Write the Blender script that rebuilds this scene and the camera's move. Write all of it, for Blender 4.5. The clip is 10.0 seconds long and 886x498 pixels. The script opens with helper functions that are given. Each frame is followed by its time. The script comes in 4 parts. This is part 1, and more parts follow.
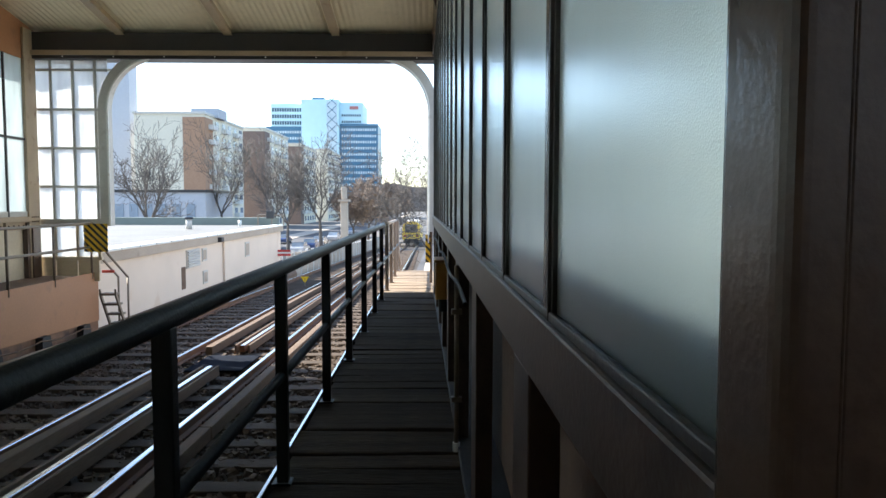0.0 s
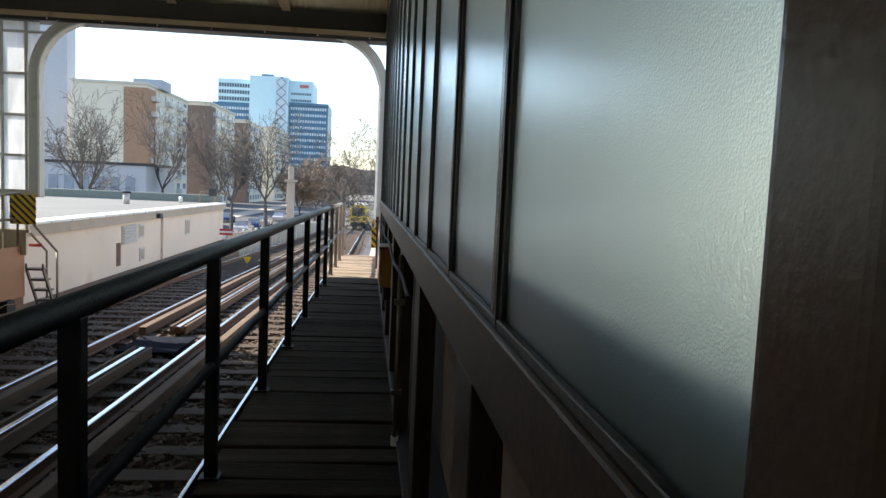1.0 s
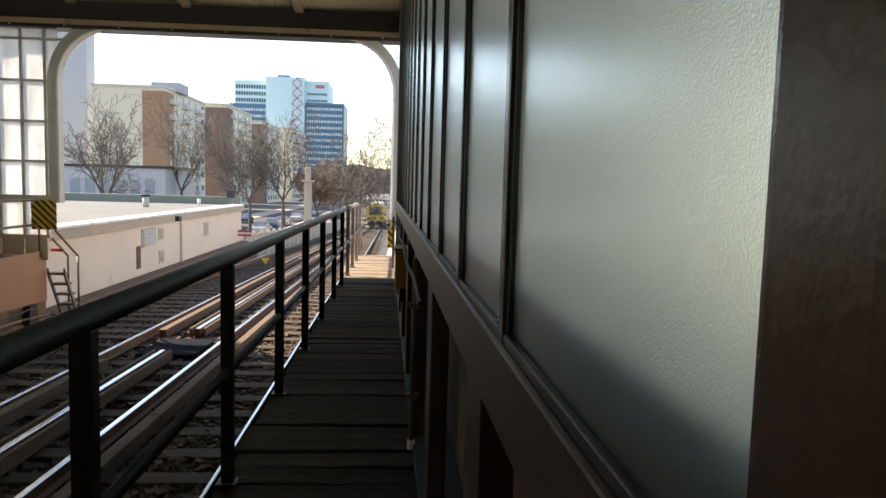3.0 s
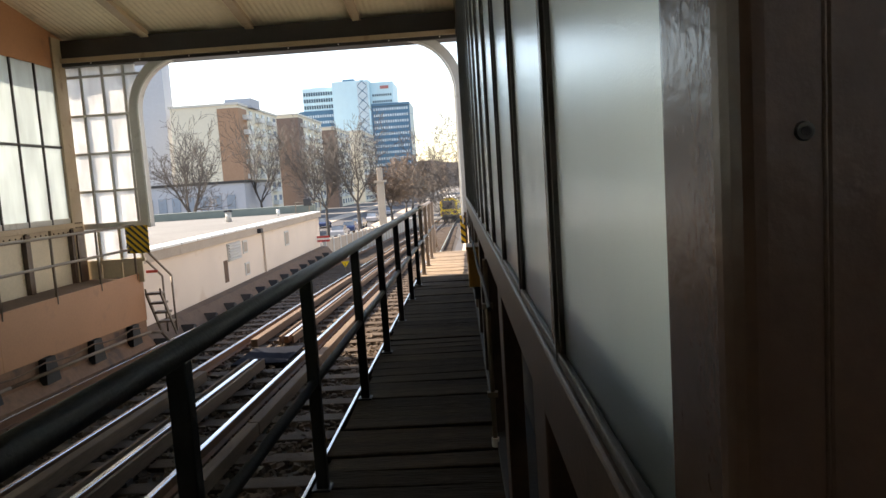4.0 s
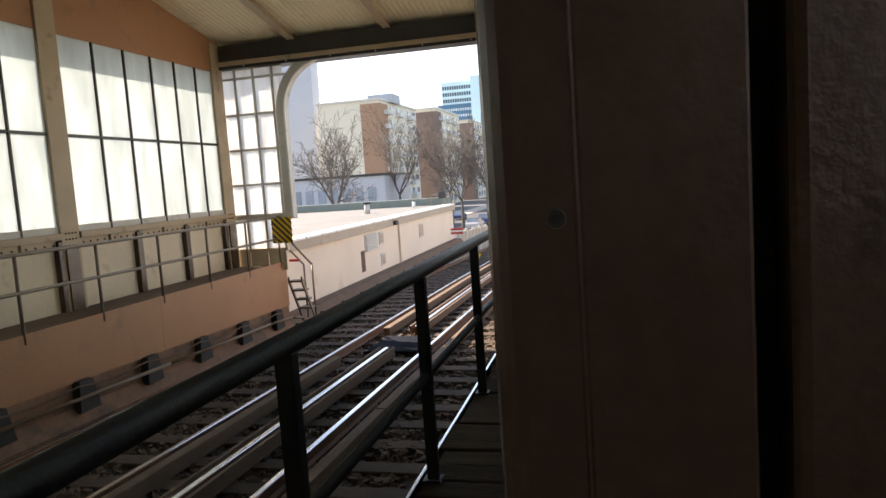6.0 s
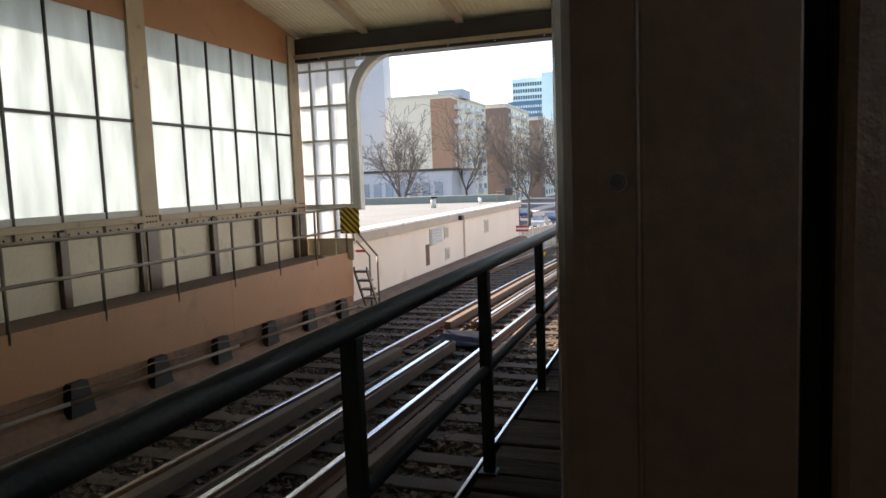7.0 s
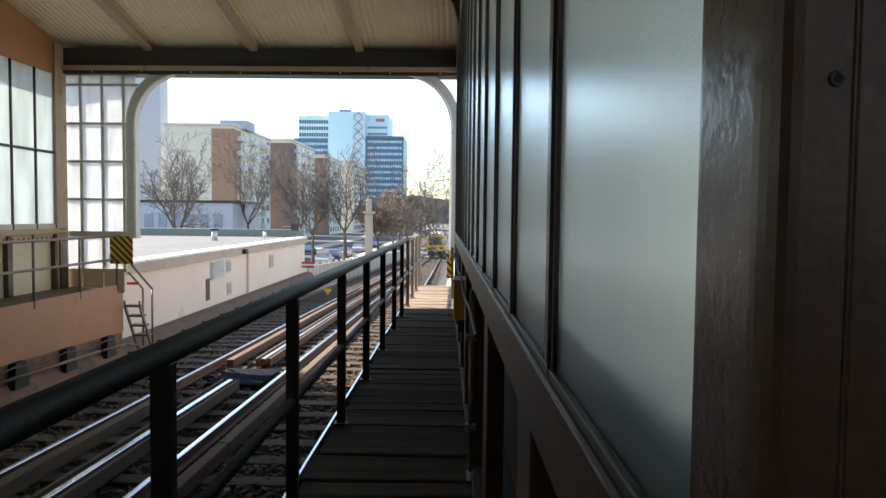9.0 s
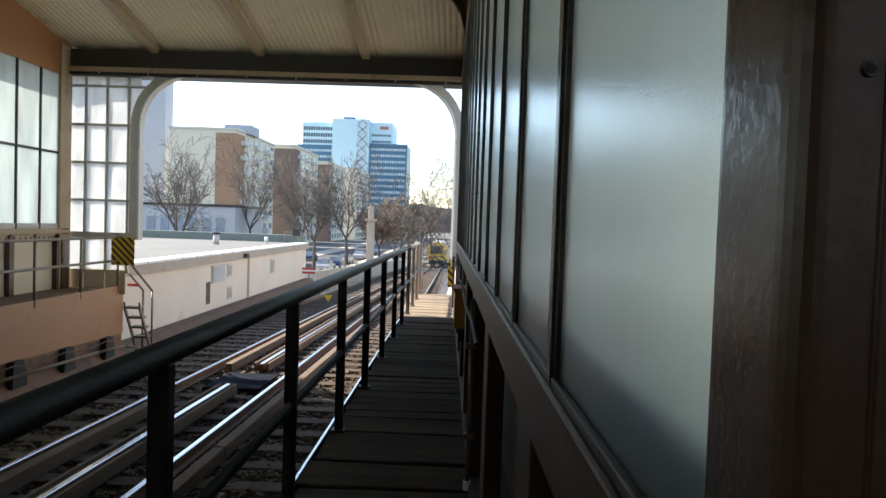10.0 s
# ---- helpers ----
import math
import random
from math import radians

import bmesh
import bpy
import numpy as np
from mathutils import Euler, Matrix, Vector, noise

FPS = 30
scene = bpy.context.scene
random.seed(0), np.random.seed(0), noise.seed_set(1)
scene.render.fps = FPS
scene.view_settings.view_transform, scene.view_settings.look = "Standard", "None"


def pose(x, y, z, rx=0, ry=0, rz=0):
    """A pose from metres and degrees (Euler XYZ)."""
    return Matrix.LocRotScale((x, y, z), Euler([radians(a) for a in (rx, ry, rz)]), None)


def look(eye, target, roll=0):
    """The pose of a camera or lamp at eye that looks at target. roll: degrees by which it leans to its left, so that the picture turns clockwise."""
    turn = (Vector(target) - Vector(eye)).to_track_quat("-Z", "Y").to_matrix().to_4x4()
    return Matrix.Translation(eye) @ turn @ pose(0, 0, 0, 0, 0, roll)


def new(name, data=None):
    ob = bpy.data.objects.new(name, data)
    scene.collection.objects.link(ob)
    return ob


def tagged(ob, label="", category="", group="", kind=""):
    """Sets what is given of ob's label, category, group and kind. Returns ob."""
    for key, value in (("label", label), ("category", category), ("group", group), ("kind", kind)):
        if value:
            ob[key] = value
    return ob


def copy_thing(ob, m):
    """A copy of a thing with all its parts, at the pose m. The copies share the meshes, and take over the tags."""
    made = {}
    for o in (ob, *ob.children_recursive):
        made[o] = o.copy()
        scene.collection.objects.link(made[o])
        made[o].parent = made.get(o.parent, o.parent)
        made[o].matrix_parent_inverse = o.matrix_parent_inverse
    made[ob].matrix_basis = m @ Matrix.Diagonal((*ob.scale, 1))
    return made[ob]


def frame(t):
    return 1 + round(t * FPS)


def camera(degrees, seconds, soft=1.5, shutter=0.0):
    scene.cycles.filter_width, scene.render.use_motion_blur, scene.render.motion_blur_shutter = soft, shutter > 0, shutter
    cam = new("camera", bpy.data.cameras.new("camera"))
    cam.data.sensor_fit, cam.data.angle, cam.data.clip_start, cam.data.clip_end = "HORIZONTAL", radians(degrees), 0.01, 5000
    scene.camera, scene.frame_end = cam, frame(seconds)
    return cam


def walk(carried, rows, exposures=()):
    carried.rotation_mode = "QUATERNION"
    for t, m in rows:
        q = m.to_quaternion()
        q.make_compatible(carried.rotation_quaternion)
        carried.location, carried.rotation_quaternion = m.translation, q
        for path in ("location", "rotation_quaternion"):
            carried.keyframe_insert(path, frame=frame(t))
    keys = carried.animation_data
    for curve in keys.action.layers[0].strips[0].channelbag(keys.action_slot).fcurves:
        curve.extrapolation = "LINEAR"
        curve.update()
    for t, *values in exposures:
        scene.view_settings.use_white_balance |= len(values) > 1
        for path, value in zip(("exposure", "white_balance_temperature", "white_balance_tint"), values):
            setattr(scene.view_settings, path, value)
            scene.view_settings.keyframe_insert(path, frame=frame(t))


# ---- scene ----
cam = camera(64.9, 10.0)

PATH = [
    (0, (0.755, 0.414, 1.406), (0.782, 2.41, 1.276), 0.1),
    (0.5, (0.761, 0.499, 1.402), (0.878, 2.487, 1.215), 2.7),
    (1, (0.768, 0.539, 1.418), (0.948, 2.524, 1.25), 2.5),
    (1.5, (0.772, 0.531, 1.425), (0.945, 2.52, 1.305), 4.2),
    (2, (0.771, 0.554, 1.429), (0.887, 2.544, 1.259), 3.8),
    (3.5, (0.81, 0.564, 1.473), (0.911, 2.553, 1.29), -0.2),
    (4, (0.833, 0.508, 1.509), (0.743, 2.496, 1.31), -3.8),
    (4.5, (0.845, 0.507, 1.491), (0.756, 2.501, 1.363), 1.8),
    (5, (0.85, 0.486, 1.508), (0.751, 2.476, 1.344), -0.8),
    (5.5, (0.888, 0.487, 1.505), (0.699, 2.471, 1.339), -0.5),
    (6, (0.946, 0.517, 1.529), (0.473, 2.451, 1.334), -3.9),
    (7.5, (0.95, 0.476, 1.514), (0.281, 2.35, 1.319), -1.7),
    (8, (0.918, 0.462, 1.511), (0.356, 2.371, 1.309), -0.6),
    (8.5, (0.821, 0.436, 1.468), (0.564, 2.412, 1.302), 0.6),
    (9, (0.805, 0.479, 1.469), (0.762, 2.476, 1.373), 0.6),
    (9.5, (0.797, 0.475, 1.47), (0.785, 2.475, 1.476), 1.8),
    (10, (0.8, 0.486, 1.461), (0.753, 2.484, 1.391), 1.9),
]
EXPOSURES = [(0.0, 1.82, 6350, 8), (0.5, 1.53, 6450, 8), (1.0, 1.43, 6750, 9), (2.0, 1.43, 7250, 11), (3.5, 1.55, 7800, 14), (4.5, 1.68, 7850, 16), (5.5, 1.76, 7850, 17), (6.5, 1.7, 7600, 16), (8.0, 1.62, 7000, 13), (10.0, 1.5, 6850, 9)]
walk(cam, [(t, look(eye, target, roll)) for t, eye, target, roll in PATH], EXPOSURES)

# ---------------------------------------------------------------- light
SUN_TO = Vector((-1.2, 0.44, 1.0)).normalized()
world = bpy.data.worlds.new("sky")
scene.world = world
world.use_nodes = True
wn = world.node_tree.nodes
sky = wn.new("ShaderNodeTexSky")
sky.sky_type = "NISHITA"
sky.sun_disc = False
sky.sun_elevation = math.asin(SUN_TO.z)
sky.sun_rotation = math.atan2(SUN_TO.x, SUN_TO.y)
sky.air_density, sky.dust_density, sky.ozone_density = 1.0, 0.8, 1.0
wn["Background"].inputs["Strength"].default_value = 0.15
world.node_tree.links.new(sky.outputs["Color"], wn["Background"].inputs["Color"])
sun = new("sun", bpy.data.lights.new("sun", "SUN"))
sun.data.energy, sun.data.angle, sun.data.color = 5.0, radians(0.6), (1.0, 0.94, 0.85)
sun.matrix_world = look((0, 0, 60), Vector((0, 0, 60)) - SUN_TO)
scene.view_settings.exposure = 1.2


# ---------------------------------------------------------------- materials
def material(name, base, rough=0.6, metal=0.0, vary=0.12, grain=40.0, blotch=2.5, bump=0.15, spec=0.5, stretch=(1, 1, 1),
             tint=None, patch=0.0, island=0.0):
    """Paint, wood, stone or metal: base colour varied by fine grain and wide blotches, with fine relief."""
    m = bpy.data.materials.new(name)
    m.use_nodes = True
    n, l = m.node_tree.nodes, m.node_tree.links
    b = n["Principled BSDF"]
    b.inputs["Roughness"].default_value, b.inputs["Metallic"].default_value = rough, metal
    b.inputs["Specular IOR Level"].default_value = spec
    co = n.new("ShaderNodeTexCoord")
    mp = n.new("ShaderNodeMapping")
    mp.inputs["Scale"].default_value = stretch
    l.new(co.outputs["Object"], mp.inputs["Vector"])
    fine, wide = n.new("ShaderNodeTexNoise"), n.new("ShaderNodeTexNoise")
    fine.inputs["Scale"].default_value, fine.inputs["Detail"].default_value = grain, 5
    wide.inputs["Scale"].default_value, wide.inputs["Detail"].default_value = blotch, 4
    for t in (fine, wide):
        l.new(mp.outputs["Vector"], t.inputs["Vector"])
    add = n.new("ShaderNodeMath")
    add.operation = "ADD"
    l.new(fine.outputs["Fac"], add.inputs[0])
    l.new(wide.outputs["Fac"], add.inputs[1])
    ramp = n.new("ShaderNodeMapRange")
    ramp.inputs["From Min"].default_value, ramp.inputs["From Max"].default_value = 0.6, 1.4
    ramp.inputs["To Min"].default_value, ramp.inputs["To Max"].default_value = 1 - vary, 1 + vary
    l.new(add.outputs[0], ramp.inputs["Value"])
    last = ramp.outputs["Result"]
    if island:
        info = n.new("ShaderNodeObjectInfo")
        geo = n.new("ShaderNodeNewGeometry")
        mix = n.new("ShaderNodeMath")
        mix.operation = "ADD"
        l.new(info.outputs["Random"], mix.inputs[0])
        l.new(geo.outputs["Random Per Island"], mix.inputs[1])
        r2 = n.new("ShaderNodeMapRange")
        r2.inputs["From Max"].default_value = 2.0
        r2.inputs["To Min"].default_value, r2.inputs["To Max"].default_value = 1 - island, 1 + island
        l.new(mix.outputs[0], r2.inputs["Value"])
        mul = n.new("ShaderNodeMath")
        mul.operation = "MULTIPLY"
        l.new(last, mul.inputs[0])
        l.new(r2.outputs["Result"], mul.inputs[1])
        last = mul.outputs[0]
    hsv = n.new("ShaderNodeHueSaturation")
    hsv.inputs["Color"].default_value = (*base, 1)
    l.new(last, hsv.inputs["Value"])
    colour = hsv.outputs["Color"]
    if tint:
        mixc = n.new("ShaderNodeMix")
        mixc.data_type = "RGBA"
        th = n.new("ShaderNodeMapRange")
        th.inputs["From Min"].default_value, th.inputs["From Max"].default_value = 0.62 - patch, 0.74 - patch
        big = n.new("ShaderNodeTexNoise")
        big.inputs["Scale"].default_value, big.inputs["Detail"].default_value = blotch * 1.7, 8
        l.new(mp.outputs["Vector"], big.inputs["Vector"])
        l.new(big.outputs["Fac"], th.inputs["Value"])
        l.new(th.outputs["Result"], mixc.inputs["Factor"])
        l.new(colour, mixc.inputs[6])
        mixc.inputs[7].default_value = (*tint, 1)
        colour = mixc.outputs[2]
    l.new(colour, b.inputs["Base Color"])
    if bump:
        bp = n.new("ShaderNodeBump")
        bp.inputs["Strength"].default_value, bp.inputs["Distance"].default_value = bump, 0.01
        l.new(fine.outputs["Fac"], bp.inputs["Height"])
        l.new(bp.outputs["Normal"], b.inputs["Normal"])
    return m


def frosted(name, colour, through_share, rough, grain=220.0):
    """Rough cast glass: scatters the daylight behind it, with a soft gloss on its face."""
    m = bpy.data.materials.new(name)
    m.use_nodes = True
    n, l = m.node_tree.nodes, m.node_tree.links
    n.remove(n["Principled BSDF"])
    out = n["Material Output"]
    tr, di, gl = (n.new("ShaderNodeBsdf" + k) for k in ("Translucent", "Diffuse", "Glossy"))
    m1, m2 = n.new("ShaderNodeMixShader"), n.new("ShaderNodeMixShader")
    tr.inputs["Color"].default_value = (*colour, 1)
    di.inputs["Color"].default_value = (*(0.62 * c for c in colour), 1)
    gl.inputs["Roughness"].default_value = rough
    gl.inputs["Color"].default_value = (0.9, 0.95, 1, 1)
    m1.inputs["Fac"].default_value = 1 - through_share
    l.new(tr.outputs[0], m1.inputs[1])
    l.new(di.outputs[0], m1.inputs[2])
    fr = n.new("ShaderNodeFresnel")
    fr.inputs["IOR"].default_value = 1.45
    l.new(fr.outputs[0], m2.inputs["Fac"])
    l.new(m1.outputs[0], m2.inputs[1])
    l.new(gl.outputs[0], m2.inputs[2])
    co, no, bp = n.new("ShaderNodeTexCoord"), n.new("ShaderNodeTexNoise"), n.new("ShaderNodeBump")
    mp, dirt, rg, hs = (n.new("ShaderNode" + k) for k in ("Mapping", "TexNoise", "MapRange", "HueSaturation"))
    mp.inputs["Scale"].default_value = (3, 3, 0.7)
    dirt.inputs["Scale"].default_value, dirt.inputs["Detail"].default_value = 1.6, 6
    rg.inputs["From Min"].default_value, rg.inputs["From Max"].default_value = 0.3, 0.7
    rg.inputs["To Min"].default_value, rg.inputs["To Max"].default_value = 0.78, 1.05
    hs.inputs["Color"].default_value = (*colour, 1)
    l.new(co.outputs["Object"], mp.inputs["Vector"])
    l.new(mp.outputs["Vector"], dirt.inputs["Vector"])
    l.new(dirt.outputs["Fac"], rg.inputs["Value"])
    l.new(rg.outputs["Result"], hs.inputs["Value"])
    l.new(hs.outputs["Color"], tr.inputs["Color"])
    no.inputs["Scale"].default_value = grain
    bp.inputs["Strength"].default_value, bp.inputs["Distance"].default_value = 0.12, 0.004
    l.new(co.outputs["Object"], no.inputs["Vector"])
    l.new(no.outputs["Fac"], bp.inputs["Height"])
    for s in (di, gl):
        l.new(bp.outputs["Normal"], s.inputs["Normal"])
    l.new(m2.outputs[0], out.inputs["Surface"])
    return m


def cast_glass(name, colour, rough):
    """Rough cast glass: what stands close behind it shows as a soft shape; the rest of the daylight is scattered."""
    m = frosted(name, colour, 1.0, 0.2)
    n, l = m.node_tree.nodes, m.node_tree.links
    re, mx = n.new("ShaderNodeBsdfRefraction"), n.new("ShaderNodeMixShader")
    re.inputs["Color"].default_value = (*colour, 1)
    re.inputs["Roughness"].default_value, re.inputs["IOR"].default_value = rough, 1.3
    grain, bp = n.new("ShaderNodeTexVoronoi"), n.new("ShaderNodeBump")
    grain.inputs["Scale"].default_value = 420.0
    bp.inputs["Strength"].default_value, bp.inputs["Distance"].default_value = 0.25, 0.002
    co = n.new("ShaderNodeTexCoord")
    l.new(co.outputs["Object"], grain.inputs["Vector"])
    l.new(grain.outputs["Distance"], bp.inputs["Height"])
    l.new(bp.outputs["Normal"], re.inputs["Normal"])
    scatter = n["Mix Shader"]
    front = n["Mix Shader.001"]
    mx.inputs["Fac"].default_value = 0.72
    l.new(scatter.outputs[0], mx.inputs[1])
    l.new(re.outputs[0], mx.inputs[2])
    l.new(mx.outputs[0], front.inputs[1])
    return m


def hazard(name):
    """Yellow and black diagonal stripes, painted on sheet metal and scuffed."""
    m = material(name, (0.75, 0.47, 0.03), 0.5, vary=0.1)
    n, l = m.node_tree.nodes, m.node_tree.links
    b = n["Principled BSDF"]
    co, sep, add, mod, gt, mix = (n.new("ShaderNode" + k) for k in ("TexCoord", "SeparateXYZ", "Math", "Math", "Math", "Mix"))
    mix.data_type = "RGBA"
    add.operation, mod.operation, gt.operation = "ADD", "FRACT", "GREATER_THAN"
    l.new(co.outputs["Object"], sep.inputs[0])
    l.new(sep.outputs["X"], add.inputs[0])
    l.new(sep.outputs["Z"], add.inputs[1])
    sc = n.new("ShaderNodeMath")
    sc.operation = "MULTIPLY"
    sc.inputs[1].default_value = 8.0
    l.new(add.outputs[0], sc.inputs[0])
    l.new(sc.outputs[0], mod.inputs[0])
    l.new(mod.outputs[0], gt.inputs[0])
    gt.inputs[1].default_value = 0.55
    old = b.inputs["Base Color"].links[0].from_socket
    l.new(gt.outputs[0], mix.inputs["Factor"])
    l.new(old, mix.inputs[6])
    mix.inputs[7].default_value = (0.03, 0.028, 0.025, 1)
    l.new(mix.outputs[2], b.inputs["Base Color"])
    return m


M = {
    "brown": material("brown_paint", (0.088, 0.056, 0.04), 0.27, vary=0.15, grain=110, blotch=9, bump=0.07, tint=(0.06, 0.038, 0.026)),
    "brown_thick": material("thick_brown_paint", (0.088, 0.056, 0.04), 0.2, vary=0.15, grain=230, blotch=22, bump=0.09, tint=(0.06, 0.038, 0.026)),
    # Darker, duller copy of the brown paint: dimness at the sill put into colour.
    "brown_sill": material("sooty_brown_paint", (0.066, 0.042, 0.031), 0.42, spec=0.3, vary=0.25, grain=60, blotch=5, bump=0.1, tint=(0.04, 0.027, 0.021), patch=0.05),
    "bar": material("dark_bar_paint", (0.035, 0.032, 0.03), 0.45, vary=0.2, bump=0.2),
    "orange": material("orange_brown_paint", (0.36, 0.165, 0.075), 0.5, vary=0.1, grain=30, blotch=1.4, bump=0.06, tint=(0.27, 0.13, 0.065), patch=0.03),
    # Darker, blotchier brown than the orange plate above it.
    "dark_orange": material("sooty_orange_brown_wall", (0.2, 0.105, 0.06), 0.8, vary=0.25, grain=14, blotch=1.5, bump=0.4, tint=(0.1, 0.06, 0.042), patch=0.06),
    "dusty": material("dusty_brown_pipe", (0.17, 0.115, 0.075), 0.75, vary=0.2, bump=0.2),
    "cream": material("cream_paint", (0.62, 0.53, 0.39), 0.55, vary=0.1, grain=25, blotch=1.6, bump=0.08, tint=(0.42, 0.33, 0.22)),
    "tan": material("tan_steel_paint", (0.4, 0.3, 0.19), 0.5, vary=0.12, bump=0.12, tint=(0.25, 0.16, 0.09)),
    "grey": material("pale_grey_paint", (0.52, 0.5, 0.46), 0.5, vary=0.1, bump=0.1, tint=(0.36, 0.33, 0.28)),
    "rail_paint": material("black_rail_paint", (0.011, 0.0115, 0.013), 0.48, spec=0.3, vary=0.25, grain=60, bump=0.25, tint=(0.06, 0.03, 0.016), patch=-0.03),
    # Pale copy of the rail paint: sunlight near the hall's end put into colour.
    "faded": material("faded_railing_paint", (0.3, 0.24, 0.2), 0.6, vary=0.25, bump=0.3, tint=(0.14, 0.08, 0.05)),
    "galv": material("worn_railing_steel", (0.2, 0.16, 0.12), 0.5, 0.3, vary=0.2, bump=0.2, tint=(0.12, 0.07, 0.04)),
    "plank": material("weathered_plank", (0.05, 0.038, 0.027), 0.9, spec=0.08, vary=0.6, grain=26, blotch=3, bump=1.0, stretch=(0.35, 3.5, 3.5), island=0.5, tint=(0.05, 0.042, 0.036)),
    # Paler copy of the plank: sun on the deck's end put into colour.
    "plank_sunlit": material("bleached_outdoor_plank", (0.24, 0.18, 0.125), 0.8, spec=0.3, vary=0.4, grain=26, blotch=3, bump=0.9, stretch=(0.35, 3.5, 3.5), island=0.4, tint=(0.08, 0.06, 0.045)),
    "sleeper": material("old_timber_sleeper", (0.08, 0.058, 0.042), 0.85, spec=0.2, vary=0.3, grain=30, blotch=3, bump=0.6, stretch=(0.4, 3, 3), island=0.3),
    "timber": material("guard_timber", (0.145, 0.102, 0.074), 0.85, spec=0.2, vary=0.25, grain=22, blotch=2, bump=0.5, stretch=(3, 0.3, 3), tint=(0.17, 0.11, 0.07)),
    "stone": material("ballast_stone", (0.1, 0.074, 0.055), 0.9, spec=0.2, vary=0.35, grain=40, bump=0.4, island=0.5),
    "bed": material("ballast_bed", (0.04, 0.032, 0.027), 0.95, vary=0.5, grain=18, blotch=2, bump=1.0, tint=(0.05, 0.04, 0.034), patch=0.08),
    "rust": material("rusty_rail_side", (0.15, 0.068, 0.034), 0.7, 0.2, vary=0.3, bump=0.4, tint=(0.07, 0.035, 0.022)),
    "shine": material("polished_rail_head", (0.62, 0.62, 0.63), 0.2, 1.0, vary=0.08, grain=30, bump=0.05, stretch=(6, 0.2, 6)),
    "steel": material("steel_plate", (0.022, 0.025, 0.033), 0.8, 0.0, vary=0.3, bump=0.1, spec=0.0),
    # Black iron; also colours in the shade of wall recess and column groove.
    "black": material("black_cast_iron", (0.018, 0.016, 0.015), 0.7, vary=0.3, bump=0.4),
    "white": material("white_paint", (0.75, 0.75, 0.72), 0.5, vary=0.08, bump=0.1, tint=(0.5, 0.47, 0.42)),
    "red": material("red_paint", (0.5, 0.05, 0.04), 0.5),
    "amber": material("ochre_box_paint", (0.42, 0.2, 0.035), 0.5, vary=0.15, tint=(0.2, 0.09, 0.03)),
    "roofsheet": material("corrugated_roof_sheet", (0.68, 0.58, 0.39), 0.55, vary=0.08, grain=10, blotch=1.2, bump=0.05, tint=(0.5, 0.42, 0.28)),
    "plaster": material("cream_render", (0.72, 0.6, 0.49), 0.9, vary=0.08, grain=40, blotch=0.8, bump=0.2, tint=(0.66, 0.52, 0.4), patch=0.02),
    "band": material("grey_beige_concrete_band", (0.42, 0.35, 0.28), 0.9, vary=0.14, grain=20, blotch=1.2, bump=0.25, tint=(0.32, 0.26, 0.2)),
    "felt": material("pale_grey_render", (0.6, 0.59, 0.56), 0.9, vary=0.1, grain=12, blotch=0.6, bump=0.2),
    "roof_felt": material("grey_roof_felt", (0.13, 0.13, 0.125), 0.9, vary=0.2, grain=12, blotch=0.6, bump=0.2),
    "green": material("grey_green_roof_edge", (0.17, 0.2, 0.18), 0.8, vary=0.15),
    "earth": material("brown_embankment_concrete", (0.13, 0.08, 0.052), 0.9, vary=0.25, grain=14, blotch=1.5, bump=0.5, tint=(0.085, 0.05, 0.034)),
    "asphalt": material("asphalt", (0.055, 0.055, 0.06), 0.85, vary=0.2, grain=60, blotch=0.5, bump=0.3),
    "street": material("street_ground", (0.12, 0.115, 0.11), 0.9, vary=0.25, grain=3, blotch=0.05, bump=0.1),
    "bark": material("tree_bark", (0.085, 0.075, 0.068), 0.9, vary=0.3, grain=8, blotch=1, bump=0.4),
    "twig": material("brown_twigs", (0.17, 0.125, 0.098), 0.9, vary=0.3, grain=1, blotch=0.4, bump=0, island=0.3),
    "yellow": material("train_yellow_paint", (0.85, 0.56, 0.02), 0.35, vary=0.05, bump=0.03),
    "dark": material("dark_trim", (0.025, 0.025, 0.028), 0.5, vary=0.2),
    "facade_grey": material("shaded_grey_render", (0.42, 0.44, 0.48), 0.9, vary=0.06, grain=2, blotch=0.1, bump=0.1),
    "facade_cream": material("cream_facade_render", (0.66, 0.61, 0.5), 0.9, vary=0.06, grain=2, blotch=0.15, bump=0.1),
    "brick": material("red_brown_brick", (0.35, 0.21, 0.135), 0.9, vary=0.14, grain=3, blotch=0.2, bump=0.2),
    "brick_dark": material("dark_brown_brick", (0.18, 0.13, 0.11), 0.9, vary=0.14, grain=3, blotch=0.2, bump=0.2),
    "tower_blue": material("blue_tower_cladding", (0.05, 0.15, 0.25), 0.4, vary=0.08, grain=0.5, blotch=0.05, bump=0),
    "tower_pale": material("pale_cyan_tower_cladding", (0.5, 0.7, 0.78), 0.5, vary=0.05, grain=0.5, blotch=0.05, bump=0),
    "tower_dark": material("dark_tower_window", (0.05, 0.09, 0.13), 0.2, vary=0.2, grain=0.3, blotch=0.1, bump=0, island=0.3),
    "tower_red": material("faded_red_sign_panel", (0.42, 0.16, 0.15), 0.6, vary=0.1, grain=1, blotch=0.3, bump=0),
    "train_glass": material("dark_train_glass", (0.03, 0.035, 0.04), 0.12, vary=0.1, bump=0),
    "window": material("reflecting_window", (0.16, 0.2, 0.25), 0.15, vary=0.3, grain=0.6, blotch=0.3, bump=0, island=0.5),
    "tower_window": material("pale_tower_window", (0.5, 0.6, 0.66), 0.2, vary=0.2, grain=0.3, blotch=0.1, bump=0, island=0.3),
